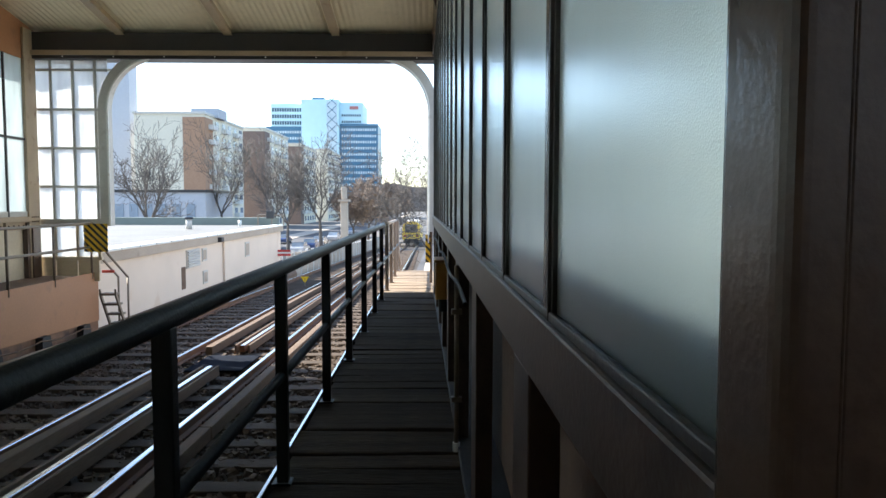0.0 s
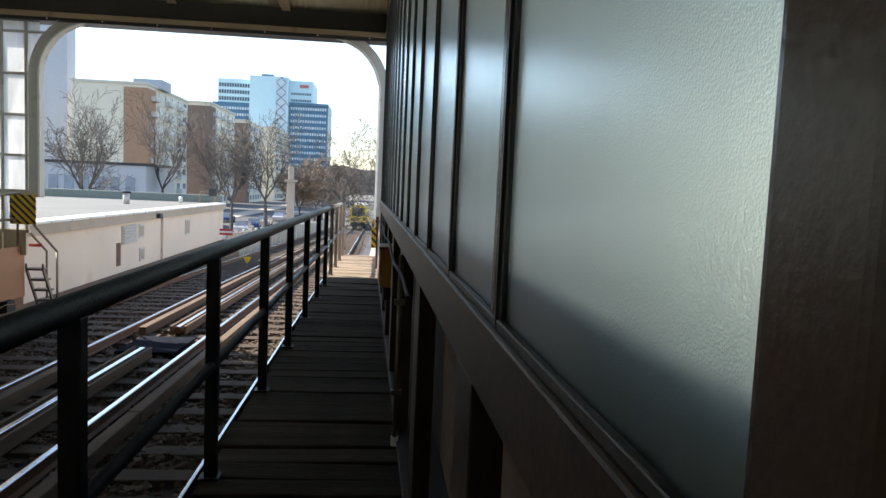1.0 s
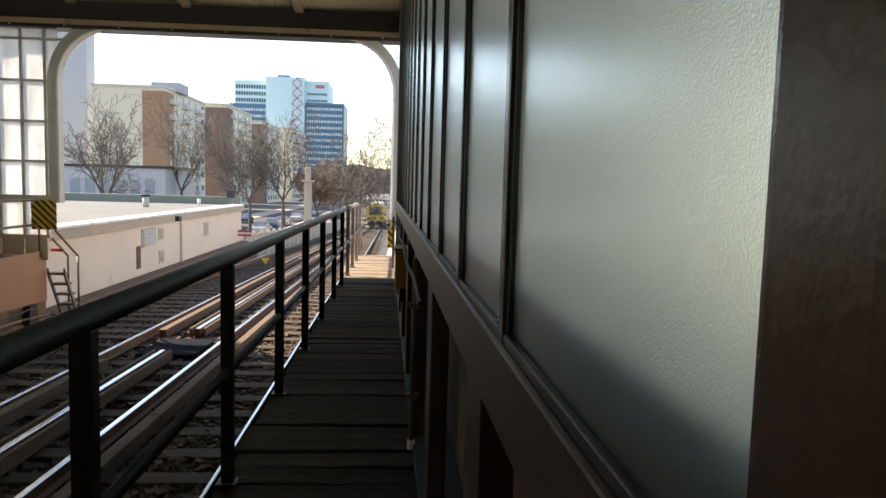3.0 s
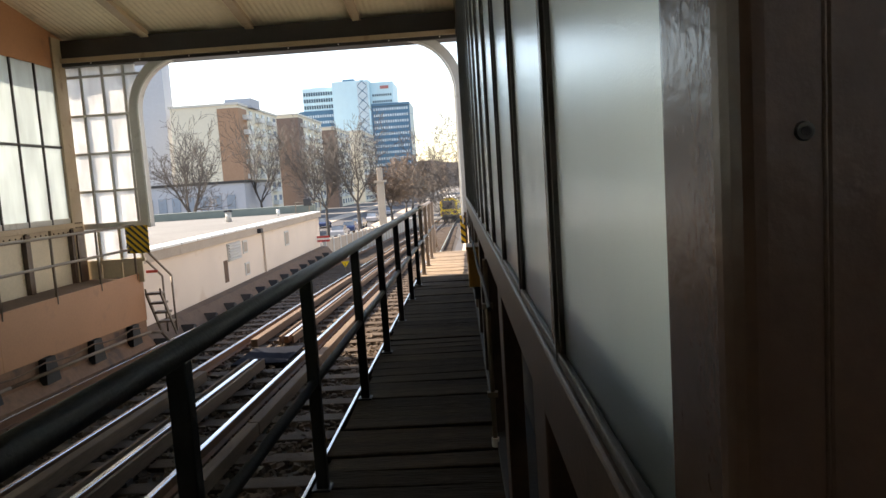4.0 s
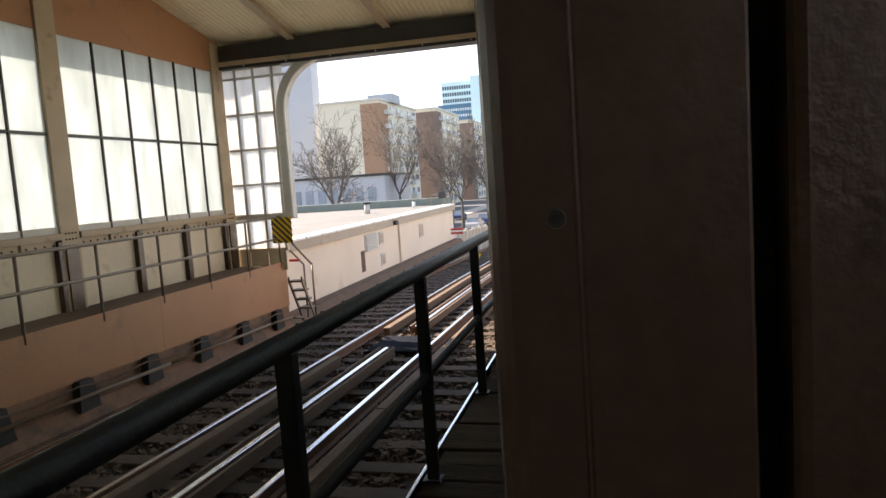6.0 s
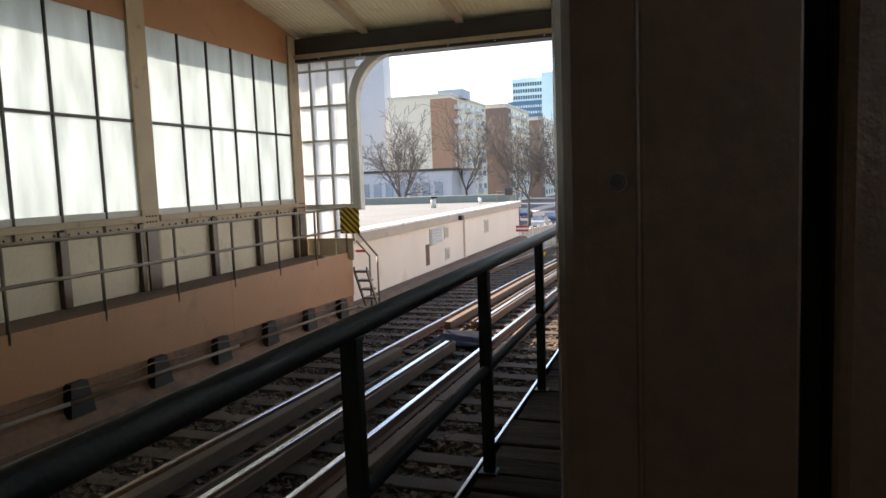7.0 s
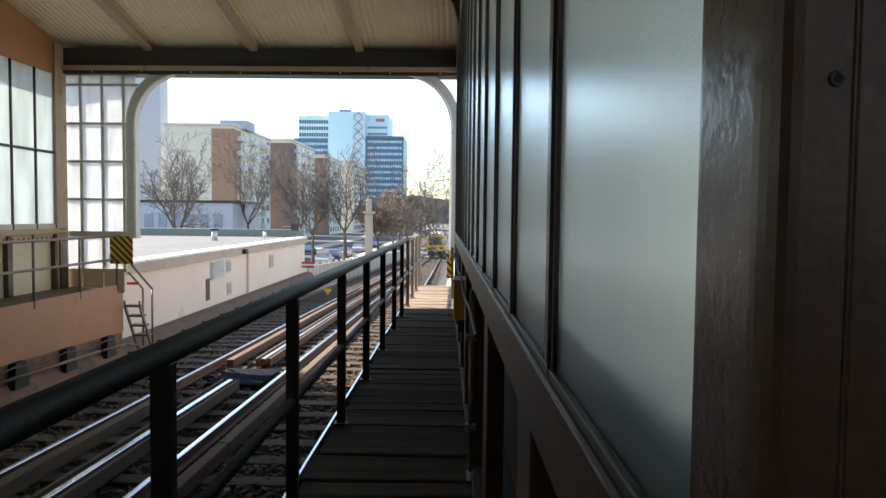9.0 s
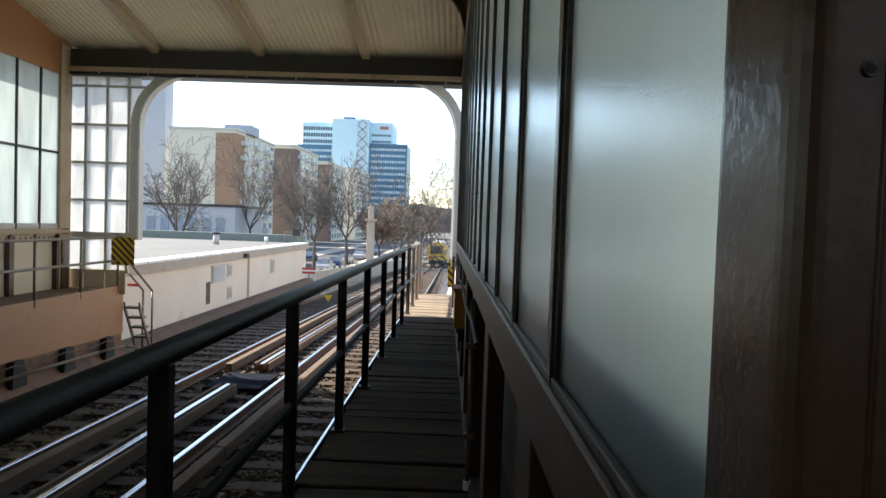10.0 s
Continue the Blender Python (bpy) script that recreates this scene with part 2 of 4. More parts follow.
    "frost_r": cast_glass("frosted_glass_cool", (0.91, 0.965, 0.905), 0.5),
    "frost_w": frosted("opal_glass_white", (0.98, 0.98, 0.97), 1.0, 0.25),
    "frost_l": frosted("frosted_glass_bright", (0.8, 0.86, 0.86), 0.72, 0.25),
    "hazard": hazard("yellow_black_stripes"),
    "car_a": material("silver_car_paint", (0.5, 0.5, 0.52), 0.3, 0.3, vary=0.05, bump=0),
    "car_c": material("blue_car_paint", (0.05, 0.08, 0.18), 0.3, vary=0.05, bump=0),
    # Surface of the unseen block that reflects light onto the right panes.
    "house": material("pale_grey_house_render", (0.5, 0.52, 0.53), 0.9, vary=0.06, grain=2, blotch=0.15, bump=0.1),
    "woods": material("grey_brown_far_woods", (0.17, 0.15, 0.145), 0.9, vary=0.2, grain=0.3, blotch=0.05, bump=0),
    "tail": material("red_lamp_glass", (0.5, 0.02, 0.01), 0.2, bump=0),
}


# ---------------------------------------------------------------- building helpers
def bx(bm, x0, x1, y0, y1, z0, z1, bev=0.0):
    r = bmesh.ops.create_cube(bm, size=1)
    v = r["verts"]
    bmesh.ops.scale(bm, verts=v, vec=(x1 - x0, y1 - y0, z1 - z0))
    bmesh.ops.translate(bm, verts=v, vec=((x0 + x1) / 2, (y0 + y1) / 2, (z0 + z1) / 2))
    if bev:
        edges = list({e for q in v for e in q.link_edges})
        bmesh.ops.bevel(bm, geom=edges, offset=bev, segments=2, affect="EDGES", profile=0.5)
    return bm


def rod(bm, p, q, r, seg=10, r2=None):
    p, q = Vector(p), Vector(q)
    d = q - p
    m = Matrix.Translation((p + q) / 2) @ d.to_track_quat("Z", "Y").to_matrix().to_4x4()
    bmesh.ops.create_cone(bm, cap_ends=True, segments=seg, radius1=r, radius2=r if r2 is None else r2, depth=d.length, matrix=m)
    return bm


def pipe(bm, pts, r, seg=10):
    for a, b in zip(pts, pts[1:]):
        rod(bm, a, b, r, seg)
    for a in pts[1:-1]:
        bmesh.ops.create_uvsphere(bm, u_segments=seg, v_segments=6, radius=r, matrix=Matrix.Translation(a))
    return bm


def prism(bm, pts, axis, a0, a1):
    """A profile of (u, v) pairs drawn out along an axis from a0 to a1."""
    def place(u, v, a):
        return {"x": (a, u, v), "y": (u, a, v), "z": (u, v, a)}[axis]
    lo = [bm.verts.new(place(u, v, a0)) for u, v in pts]
    hi = [bm.verts.new(place(u, v, a1)) for u, v in pts]
    bm.faces.new(lo[::-1])
    bm.faces.new(hi)
    for i in range(len(pts)):
        j = (i + 1) % len(pts)
        bm.faces.new((lo[i], lo[j], hi[j], hi[i]))
    bmesh.ops.recalc_face_normals(bm, faces=bm.faces)
    return bm


def part(name, bm, mat, parent=None, label="", smooth=False):
    me = bpy.data.meshes.new(name)
    bm.to_mesh(me)
    bm.free()
    me.materials.append(M[mat])
    if smooth:
        for f in me.polygons:
            f.use_smooth = True
    ob = new(name, me)
    ob.parent = parent
    if label:
        ob["label"] = label
    return ob


def again(ob, parent=None, at=(0, 0, 0)):
    """One more object on the same mesh."""
    o = new(ob.name.split(".")[0], ob.data)
    o.parent = parent
    o.location = at
    return o


def thing(name, label, category, at=(0, 0, 0), group="", kind=""):
    ob = new(name)
    ob.empty_display_size = 0.2
    ob.location = at
    return tagged(ob, label, category, group, kind)


def B():
    return bmesh.new()


def drift(y):
    """Shift to the left past 20 m, fitted to where the train shows in view."""
    return -0.006 * (y - 20 + abs(y - 20))


def drop_z(y):
    """Height of the rail heads: the line falls away from the hall, steeper past 20 m to fit the view."""
    return -0.83 - 0.027 * y - 0.0055 * (y - 20 + abs(y - 20))


# ---------------------------------------------------------------- ground and track bed
def ground():
    bm = B()
    n = 24
    for i in range(n + 1):
        for j in range(n + 1):
            x, y = -1500 + 3000 * i / n, -1500 + 3000 * j / n
            bm.verts.new((x, y, -4.9))
    bm.verts.ensure_lookup_table()
    for i in range(n):
        for j in range(n):
            a = i * (n + 1) + j
            bm.faces.new([bm.verts[k] for k in (a, a + n + 1, a + n + 2, a + 1)])
    tagged(part("ground", bm, "street"), "flat grey street level ground reaching the horizon", "ground", kind="structure")
    # the falling line on its embankment
    bm = B()
    prism(bm, [(-14, drop_z(-14) - 0.21), (20, drop_z(20) - 0.21), (122, drop_z(122) - 0.21), (122, -6.2), (-14, -6.2)], "x", -5.95, 1.6)
    tagged(part("track_bed", bm, "bed"), "dirty brown gravel bed under both railway tracks", "track bed", kind="structure")


ground()


def ballast():
    """Loose crushed stones between and beside the sleepers."""
    rng = np.random.default_rng(4)
    cube = np.array([(-1, -1, -1), (1, -1, -1), (1, 1, -1), (-1, 1, -1), (-1, -1, 1), (1, -1, 1), (1, 1, 1), (-1, 1, 1)], float)
    quads = np.array([(0, 3, 2, 1), (4, 5, 6, 7), (0, 1, 5, 4), (1, 2, 6, 5), (2, 3, 7, 6), (3, 0, 4, 7)])
    n = 24000
    y = 2.0 + 24 * rng.random(n) ** 1.35
    x = -5.4 + 5.35 * rng.random(n)
    size = rng.uniform(0.016, 0.04, n)
    v = cube[None] * (0.65 + 0.5 * rng.random((n, 8, 3))) * size[:, None, None] * rng.uniform(0.7, 1.2, (n, 1, 3))
    a, b = rng.uniform(0, 6.28, n), rng.uniform(-0.7, 0.7, n)
    ca, sa, cb, sb = np.cos(a), np.sin(a), np.cos(b), np.sin(b)
    rot = np.stack([np.stack([ca, -sa * cb, sa * sb], -1), np.stack([sa, ca * cb, -ca * sb], -1), np.stack([0 * a, sb, cb], -1)], 1)
    v = np.einsum("nij,nkj->nki", rot, v)
    z = drop_z(y) - 0.205 + rng.uniform(-0.004, 0.02, n)
    v += np.stack([x, y, z], -1)[:, None]
    f = quads[None] + 8 * np.arange(n)[:, None, None]
    me = bpy.data.meshes.new("ballast_stones")
    me.from_pydata(v.reshape(-1, 3).tolist(), [], f.reshape(-1, 4).tolist())
    me.materials.append(M["stone"])
    tagged(new("ballast_stones", me), "loose brown-grey crushed stones around the sleepers", "ballast", kind="stuff")


ballast()


def bend(bm, dx, dz):
    """Cuts the piece where the fall steepens and lays it along the line."""
    if min(v.co.y for v in bm.verts) < 20 < max(v.co.y for v in bm.verts):
        bmesh.ops.bisect_plane(bm, geom=bm.verts[:] + bm.edges[:] + bm.faces[:], plane_co=(0, 20, 0), plane_no=(0, 1, 0))
    for v in bm.verts:
        v.co.x += dx + drift(v.co.y)
        v.co.z += drop_z(v.co.y) + dz
    return bm


def rail_profile(x, y0, y1, name, parent):
    """Flat-bottomed rail: rusty foot and web, polished head."""
    bm = B()
    h = 0.14
    prof = [(-0.06, -h), (0.06, -h), (0.06, -h + 0.014), (0.012, -h + 0.03), (0.012, -0.04), (0.033, -0.03), (0.033, -0.008),
            (-0.033, -0.008), (-0.033, -0.03), (-0.012, -0.04), (-0.012, -h + 0.03), (-0.06, -h + 0.014)]
    bend(prism(bm, prof, "y", y0, y1), x, 0)
    rail = part(name, bm, "rust", parent)
    bm = B()
    prism(bm, [(-0.03, -0.007), (0.03, -0.007), (0.03, -0.003), (0.02, 0.002), (-0.02, 0.002), (-0.03, -0.003)], "y", y0, y1)
    bend(bm, x, 0)
    part("rail_head", bm, "shine", rail, "polished steel running surface")
    return rail


def sleeper_mesh(x0, x1):
    bm = B()
    bx(bm, x0, x1, -0.115, 0.115, -0.1, 0.0, 0.012)
    return bm


def track(name, label, rails, x0, x1, y0, y1):
    t = thing(name, label, "railway track", kind="structure")
    for x in rails:
        rail_profile(x, y0, y1, "rail", t)
    first = None
    plate = None
    rng = random.Random(7)
    y = 1.6
    while y < 75:
        at = (drift(y) + rng.uniform(-0.04, 0.04), y + rng.uniform(-0.03, 0.03), drop_z(y) - 0.145 - 0.02 * rng.random())
        if first is None:
            first = part("sleeper", sleeper_mesh(x0, x1), "sleeper", t)
            first.location = at
        else:
            again(first, t, at)
        if y < 22:
            for x in rails:
                if plate is None:
                    bm = B()
                    bx(bm, -0.11, 0.11, -0.07, 0.07, 0, 0.012, 0.003)
                    rod(bm, (-0.085, 0, 0), (-0.085, 0, 0.05), 0.016, 8)
                    rod(bm, (0.085, 0, 0), (0.085, 0, 0.05), 0.016, 8)
                    plate = part("rail_clip", bm, "rust", t)
                    plate.location = (x, y, at[2])
                else:
                    again(plate, t, (x, y, at[2]))
        y += 0.63
    return t


track("near_track", "steel rails on old timber sleepers beside the walkway", (-0.62, -2.05), -2.62, -0.16, -12, 122)
track("far_track", "rusty steel rails on timber sleepers along the far walkway", (-3.53, -5.06), -5.4, -2.98, -12, 122)


def timber(x, w, h, top, y0, y1):
    bm = B()
    bx(bm, x - w / 2, x + w / 2, y0, y1, -h, 0, 0.012)
    return bend(bm, 0, top)


def guard_beam(label, pieces, w, h, top):
    g = thing("guard_beam", label, "timber beam", group="guard timbers along the rails")
    for x, y0, y1 in pieces:
        part("beam", timber(x, w, h, top, y0, y1), "timber", g)
    return g


guard_beam("long weathered timber beam beside the shiny rail", [(-1.76, y, y + 3.98) for y in range(-4, 40, 4)], 0.13, 0.15, -0.01)
guard_beam("weathered timber beam with a gap beside the far rail", [(-3.36, -4, 4.5), (-3.36, 4.52, 10.6), (-3.3, 12.9, 19), (-3.3, 19.02, 26), (-3.3, 26.02, 40)], 0.13, 0.16, 0.0)


def conductor_rail(y0, y1):
    t = thing("conductor_rail", "third rail with polished top between two timber boards", "conductor rail", group="conductor rails")
    bm = B()
    prism(bm, [(-0.045, -0.12), (0.045, -0.12), (0.04, 0.0), (-0.04, 0.0)], "y", y0, y1)
    bend(bm, -2.7, 0.02)
    r = part("rail", bm, "rust", t)
    bm = B()
    prism(bm, [(-0.033, 0.0), (0.033, 0.0), (0.026, 0.005), (-0.026, 0.005)], "y", y0, y1)
    bend(bm, -2.7, 0.02)
    part("contact_face", bm, "shine", r, "polished steel contact face")
    for x in (-2.82, -2.58):
        bm = B()
        bx(bm, x - 0.02, x + 0.02, y0, y1, -0.15, 0.0, 0.006)
        bend(bm, 0, 0.03)
        part("side_board", bm, "timber", t)
    y = y0 + 0.3
    while y < min(y1, 30):
        bm = B()
        bx(bm, -2.86, -2.54, y - 0.06, y + 0.06, drop_z(y) - 0.21, drop_z(y) - 0.105, 0.008)
        part("chair", bm, "black", t)
        y += 1.9
    return t


conductor_rail(-5, 11.1)
conductor_rail(12.9, 60)


def crossing_plate():
    bm = B()
    bx(bm, -3.2, -2.3, 11.35, 12.6, -0.03, 0.0, 0.006)
    for v in bm.verts:
        v.co.z += drop_z(v.co.y) - 0.1
    tagged(part("crossing_plate", bm, "steel"), "dark blue-grey steel plate laid between the tracks", "steel plate")


crossing_plate()


def arrow_marker():
    t = thing("track_marker", "small yellow triangular marker beside the far rail", "marker", at=(-4.24, 27.4, drop_z(27.4) - 0.2))
    part("stake", rod(B(), (0, 0, 0), (0, 0, 0.35), 0.015), "galv", t)
    bm = B()
    prism(bm, [(-0.16, 0.42), (0.16, 0.42), (0.0, 0.16)], "y", -0.01, 0.01)
    part("plate", bm, "yellow", t)


arrow_marker()


# ---------------------------------------------------------------- walkway of planks
def walkway():
    t = thing("walkway_deck", "narrow walkway of dark weathered timber planks", "walkway", kind="structure")
    rng = random.Random(3)
    meshes = []
    for k in range(4):
        bm = B()
        bx(bm, -0.06, 0.94, -0.094, 0.094, -0.045, 0.0, 0.009)
        for v in bm.verts:
            v.co.z += 0.004 * math.sin(9 * v.co.x + k) + (0.003 * k if v.co.y > 0 else 0)
            v.co.y += 0.004 * math.sin(5 * v.co.x + 2 * k)
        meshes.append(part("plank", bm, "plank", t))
    y, i, sunlit_mesh = -2.4, 0, None
    while y < 15.1:
        at = (rng.uniform(-0.02, 0.02), y, rng.uniform(-0.016, 0.0))
        if i < 4:
            meshes[i].location = at
            o = meshes[i]
        else:
            o = again(meshes[rng.randrange(4)], t, at)
            # Planks beyond the roof's shadow edge get the sunlit colour.
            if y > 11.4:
                if sunlit_mesh is None:
                    sunlit_mesh = o.data.copy()
                    sunlit_mesh.materials[0] = M["plank_sunlit"]
                o.data = sunlit_mesh
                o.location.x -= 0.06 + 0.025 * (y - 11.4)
        o.rotation_euler = (rng.uniform(-0.03, 0.03), rng.uniform(-0.007, 0.007), rng.uniform(-0.011, 0.011))
        y += 0.203 + rng.uniform(-0.005, 0.008)
        i += 1
    for x in (0.03, 0.5, 0.88):
        bm = B()
        bx(bm, x - 0.05, x + 0.05, -2.5, 15.1, -0.2, -0.05, 0.006)
        part("stringer", bm, "timber", t)
    bm = B()
    bx(bm, -0.085, -0.065, -2.4, 15.1, -0.16, 0.012, 0.004)
    part("edge_strip", bm, "shine", t, "pale worn metal edge strip")
    for y in (3, 6, 9, 12, 15):
        bm = B()
        bx(bm, 0.0, 0.1, y - 0.08, y + 0.08, -2.2, -0.2, 0.01)
        part("support", bm, "black", t)
    return t


walkway()


def near_railing():
    t = thing("walkway_railing", "dark painted tubular steel railing along the planks", "railing")
    posts = [-1.7, -0.35, 1.0, 2.355, 3.85, 5.29, 6.6, 7.95, 9.3, 10.5, 11.65, 12.8, 13.95, 15.0]
    first = None
    for y in posts:
        if first is None:
            bm = B()
            bx(bm, -0.029, 0.029, -0.025, 0.025, -0.14, 1.06, 0.005)
            rod(bm, (-0.03, 0, -0.06), (0.05, 0, -0.06), 0.014, 8)
            bx(bm, -0.05, 0.045, -0.045, 0.045, 0.0, 0.012, 0.003)
            first = part("post", bm, "rail_paint", t)
            first.location = (0, y, 0)
        else:
            o = again(first, t, (0, y, 0))
            # Posts from here on take the pale copy with sunlight in its colour.
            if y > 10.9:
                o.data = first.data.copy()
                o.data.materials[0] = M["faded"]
    bm = B()
    pipe(bm, [(0, -2.5, 1.083), (0, 10.9, 1.083)], 0.036, 14)
    part("handrail", bm, "rail_paint", t, smooth=True)
    # End stretch of the handrail, its sunlit look painted on.
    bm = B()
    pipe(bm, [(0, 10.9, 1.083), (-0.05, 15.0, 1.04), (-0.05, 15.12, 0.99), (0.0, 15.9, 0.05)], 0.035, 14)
    part("outdoor_handrail", bm, "faded", t, "pale end of the rail with sunlight put into its paint", smooth=True)
    bm = B()
    pipe(bm, [(0, -2.5, 0.55), (0, 15.05, 0.55)], 0.024, 12)
    part("mid_rail", bm, "rail_paint", t, smooth=True)
    bm = B()
    pipe(bm, [(-0.02, 15.2, 1.02), (-0.02, 15.75, 0.02)], 0.02, 10)
    part("stair_rail", bm, "galv", t, smooth=True)
    return t


near_railing()


def deck_steps():
    t = thing("end_steps", "timber steps leading down from the walkway's end", "steps")
    for k in range(4):
        bm = B()
        y = 15.12 + 0.28 * k
        bx(bm, -0.05, 0.93, y, y + 0.3, -0.2 * (k + 1) - 0.04, -0.2 * (k + 1), 0.008)
        part("tread", bm, "timber", t)
    for x in (-0.08, 0.95):
        bm = B()
        prism(bm, [(15.1, -0.05), (16.3, -0.85), (16.3, -1.2), (15.1, -0.4)], "x", x - 0.02, x + 0.02)
        part("stringer", bm, "timber", t)


deck_steps()


def service_path():
    t = thing("service_path", "dark asphalt path beside the track beyond the steps", "path", kind="structure")
    bm = B()
    prism(bm, [(16.2, drop_z(16.2) + 0.03), (20, drop_z(20) + 0.03), (105, drop_z(105) + 0.03), (105, drop_z(105) - 0.3), (16.2, drop_z(16.2) - 0.3)], "x", -0.1, 1.5)
    part("surface", bm, "asphalt", t)
    y, first = 16.4, None
    while y < 75:
        if first is None:
            bm = B()
            bx(bm, 0.28, 0.62, -0.38, 0.38, 0, 0.05, 0.006)
            for v in bm.verts:
                v.co.z -= 0.027 * v.co.y
            first = part("trough_cover", bm, "band", t, "pale concrete cable trough cover")
            first.location = (0, y, drop_z(y) + 0.03)
        else:
            again(first, t, (0, y, drop_z(y) + 0.03))
        y += 0.79


service_path()


# ---------------------------------------------------------------- right wall of the hall
RX = 1.003
BARS = [1.618 + 0.655 * k for k in range(16)]


def right_wall():
    t = thing("wall_right", "glazed brown steel wall of the hall beside the walkway", "wall", kind="structure")
    bm = B()
    bx(bm, RX - 0.022, RX + 0.16, 0.87, 12.0, 1.062, 1.2, 0.006)
    part("sill_band", bm, "brown_sill", t)
    bm = B()
    bx(bm, RX - 0.012, RX + 0.05, 0.87, 12.0, 3.86, 3.98, 0.006)
    part("head_band", bm, "brown", t)
    # Panel and base band are black: shade under the sill put into colour.
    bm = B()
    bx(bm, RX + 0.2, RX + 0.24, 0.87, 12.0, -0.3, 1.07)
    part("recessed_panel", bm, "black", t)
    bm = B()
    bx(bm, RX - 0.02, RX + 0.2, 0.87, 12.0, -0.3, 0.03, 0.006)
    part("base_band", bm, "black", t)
    bm = B()
    bx(bm, RX - 0.01, RX + 0.1, -10, 13.2, 3.98, 7.6)
    part("upper_plate", bm, "brown", t)
    post = None
    for i, y in enumerate([1.9 + 1.31 * k for k in range(8)]):
        if post is None:
            bm = B()
            bx(bm, RX - 0.018, RX + 0.05, -0.11, 0.11, 0.03, 1.062, 0.005)
            post = part("post", bm, "brown_sill", t)
            post.location = (0, y, 0)
        else:
            again(post, t, (0, y, 0))
    bar = None
    for y in BARS:
        if bar is None:
            bm = B()
            prism(bm, [(RX - 0.014, -0.006), (RX - 0.014, 0.006), (RX - 0.008, 0.008), (RX - 0.008, 0.022), (RX + 0.012, 0.022),
                       (RX + 0.012, -0.022), (RX - 0.008, -0.022), (RX - 0.008, -0.008)], "z", 1.2, 3.86)
            bar = part("glazing_bar", bm, "bar", t)
            bar.location = (0, y, 0)
            bm = B()
            bx(bm, RX - 0.01, RX, 0.03, 0.06, 1.2, 3.86, 0.002)
            cover = part("cover_strip", bm, "brown", t)
            cover.location = (0, y, 0)
        else:
            again(bar, t, (0, y, 0))
            again(cover, t, (0, y, 0))
    ends = [0.855] + BARS + [12.0]
    pane = None
    for a, b in zip(ends, ends[1:]):
        bm = B()
        bx(bm, RX, RX + 0.008, a + 0.004, b - 0.004, 1.19, 3.87)
        part("pane", bm, "frost_r", t)
    bm = B()
    bx(bm, RX - 0.012, RX, 0.87, 12.0, 1.198, 1.216, 0.003)
    part("putty_strip", bm, "bar", t)
    bm = B()
    bx(bm, RX + 0.035, RX + 0.075, 0.87, 12.0, 1.17, 1.3, 0.004)
    part("upstand", bm, "bar", t, "dark upstand behind the foot of the panes")
    t.rotation_euler.z = 0.0205


right_wall()


def near_column():
    """The built-up column beside the last pane, painted thick and brown."""
    t = thing("hall_column", "thickly painted brown steel column with worn edges", "column", kind="structure")
    bm = B()
    prism(bm, [(0.9095, 0.784), (0.9082, 0.7825), (0.9078, 0.779), (0.909, 0.73), (0.9095, 0.7255), (0.911, 0.7215), (0.9135, 0.719), (0.9165, 0.7176),
               (0.92, 0.7172), (0.9364, 0.7172), (0.9364, 0.784)], "z", -0.1, 5.2)
    part("flange", bm, "brown", t)
    bm = B()
    bx(bm, 0.9372, 0.983, 0.7163, 0.8, -0.1, 5.2, 0.0012)
    part("web_plate", bm, "brown", t)
    part("seam_bead", rod(B(), (0.9368, 0.7174, -0.1), (0.9368, 0.7174, 5.2), 0.0009, 8), "brown_thick", t, "raised bead of thick paint")
    # Groove floor is black: the shade between the plates is in its colour.
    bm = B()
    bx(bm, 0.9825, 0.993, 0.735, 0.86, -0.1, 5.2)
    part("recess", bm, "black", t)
    bm = B()
    bx(bm, 0.9915, 1.6, 0.712, 0.85, -0.1, 5.2, 0.004)
    part("cover_plate", bm, "brown_thick", t)
    bm = B()
    rod(bm, (0.9308, 0.7178, 1.516), (0.9308, 0.7158, 1.516), 0.0031, 16, 0.0026)
    s = part("screw", bm, "bar", t)
    bm = B()
    rod(bm, (0.9308, 0.7163, 1.516), (0.9308, 0.7155, 1.516), 0.0015, 10)
    part("socket", bm, "black", s)


near_column()


def wall_fittings():
    t = thing("conduit", "vertical steel conduit with a pale worn edge fixed to the wall", "conduit", at=(0.885, 4.3, 0.0))
    part("tube", rod(B(), (0, 0, 0.03), (0, 0, 1.06), 0.014), "galv", t, smooth=True)
    part("foot", rod(B(), (0, 0, 0.0), (0, 0, 0.05), 0.022), "white", t)
    for z in (0.3, 0.8):
        bm = B()
        bx(bm, -0.03, 0.03, -0.02, 0.02, z - 0.015, z + 0.015, 0.003)
        part("clamp", bm, "galv", t)
    t = thing("sand_box", "ochre painted metal box fixed to the wall over the planks", "box", at=(0.86, 6.55, 0.58))
    bm = B()
    bx(bm, -0.09, 0.08, -0.18, 0.18, 0.0, 0.32, 0.012)
    part("body", bm, "amber", t)
    bm = B()
    bx(bm, -0.1, 0.08, -0.19, 0.19, 0.32, 0.345, 0.006)
    part("lid", bm, "amber", t)
    bm = B()
    bx(bm, -0.05, 0.08, -0.1, 0.1, -0.12, 0.0, 0.01)
    part("bracket", bm, "black", t)
    t = thing("stripe_board", "narrow yellow and black striped warning board on a post", "warning sign", at=(0.66, 12.9, 0.0))
    part("post", rod(B(), (0.05, 0, -0.1), (0.05, 0, 0.9), 0.025), "brown", t)
    bm = B()
    bx(bm, -0.05, 0.05, -0.015, -0.005, 0.35, 0.85, 0.002)
    part("board", bm, "hazard", t)
    t = thing("loose_cable", "dark cable hanging along the wall under the sill", "cable")
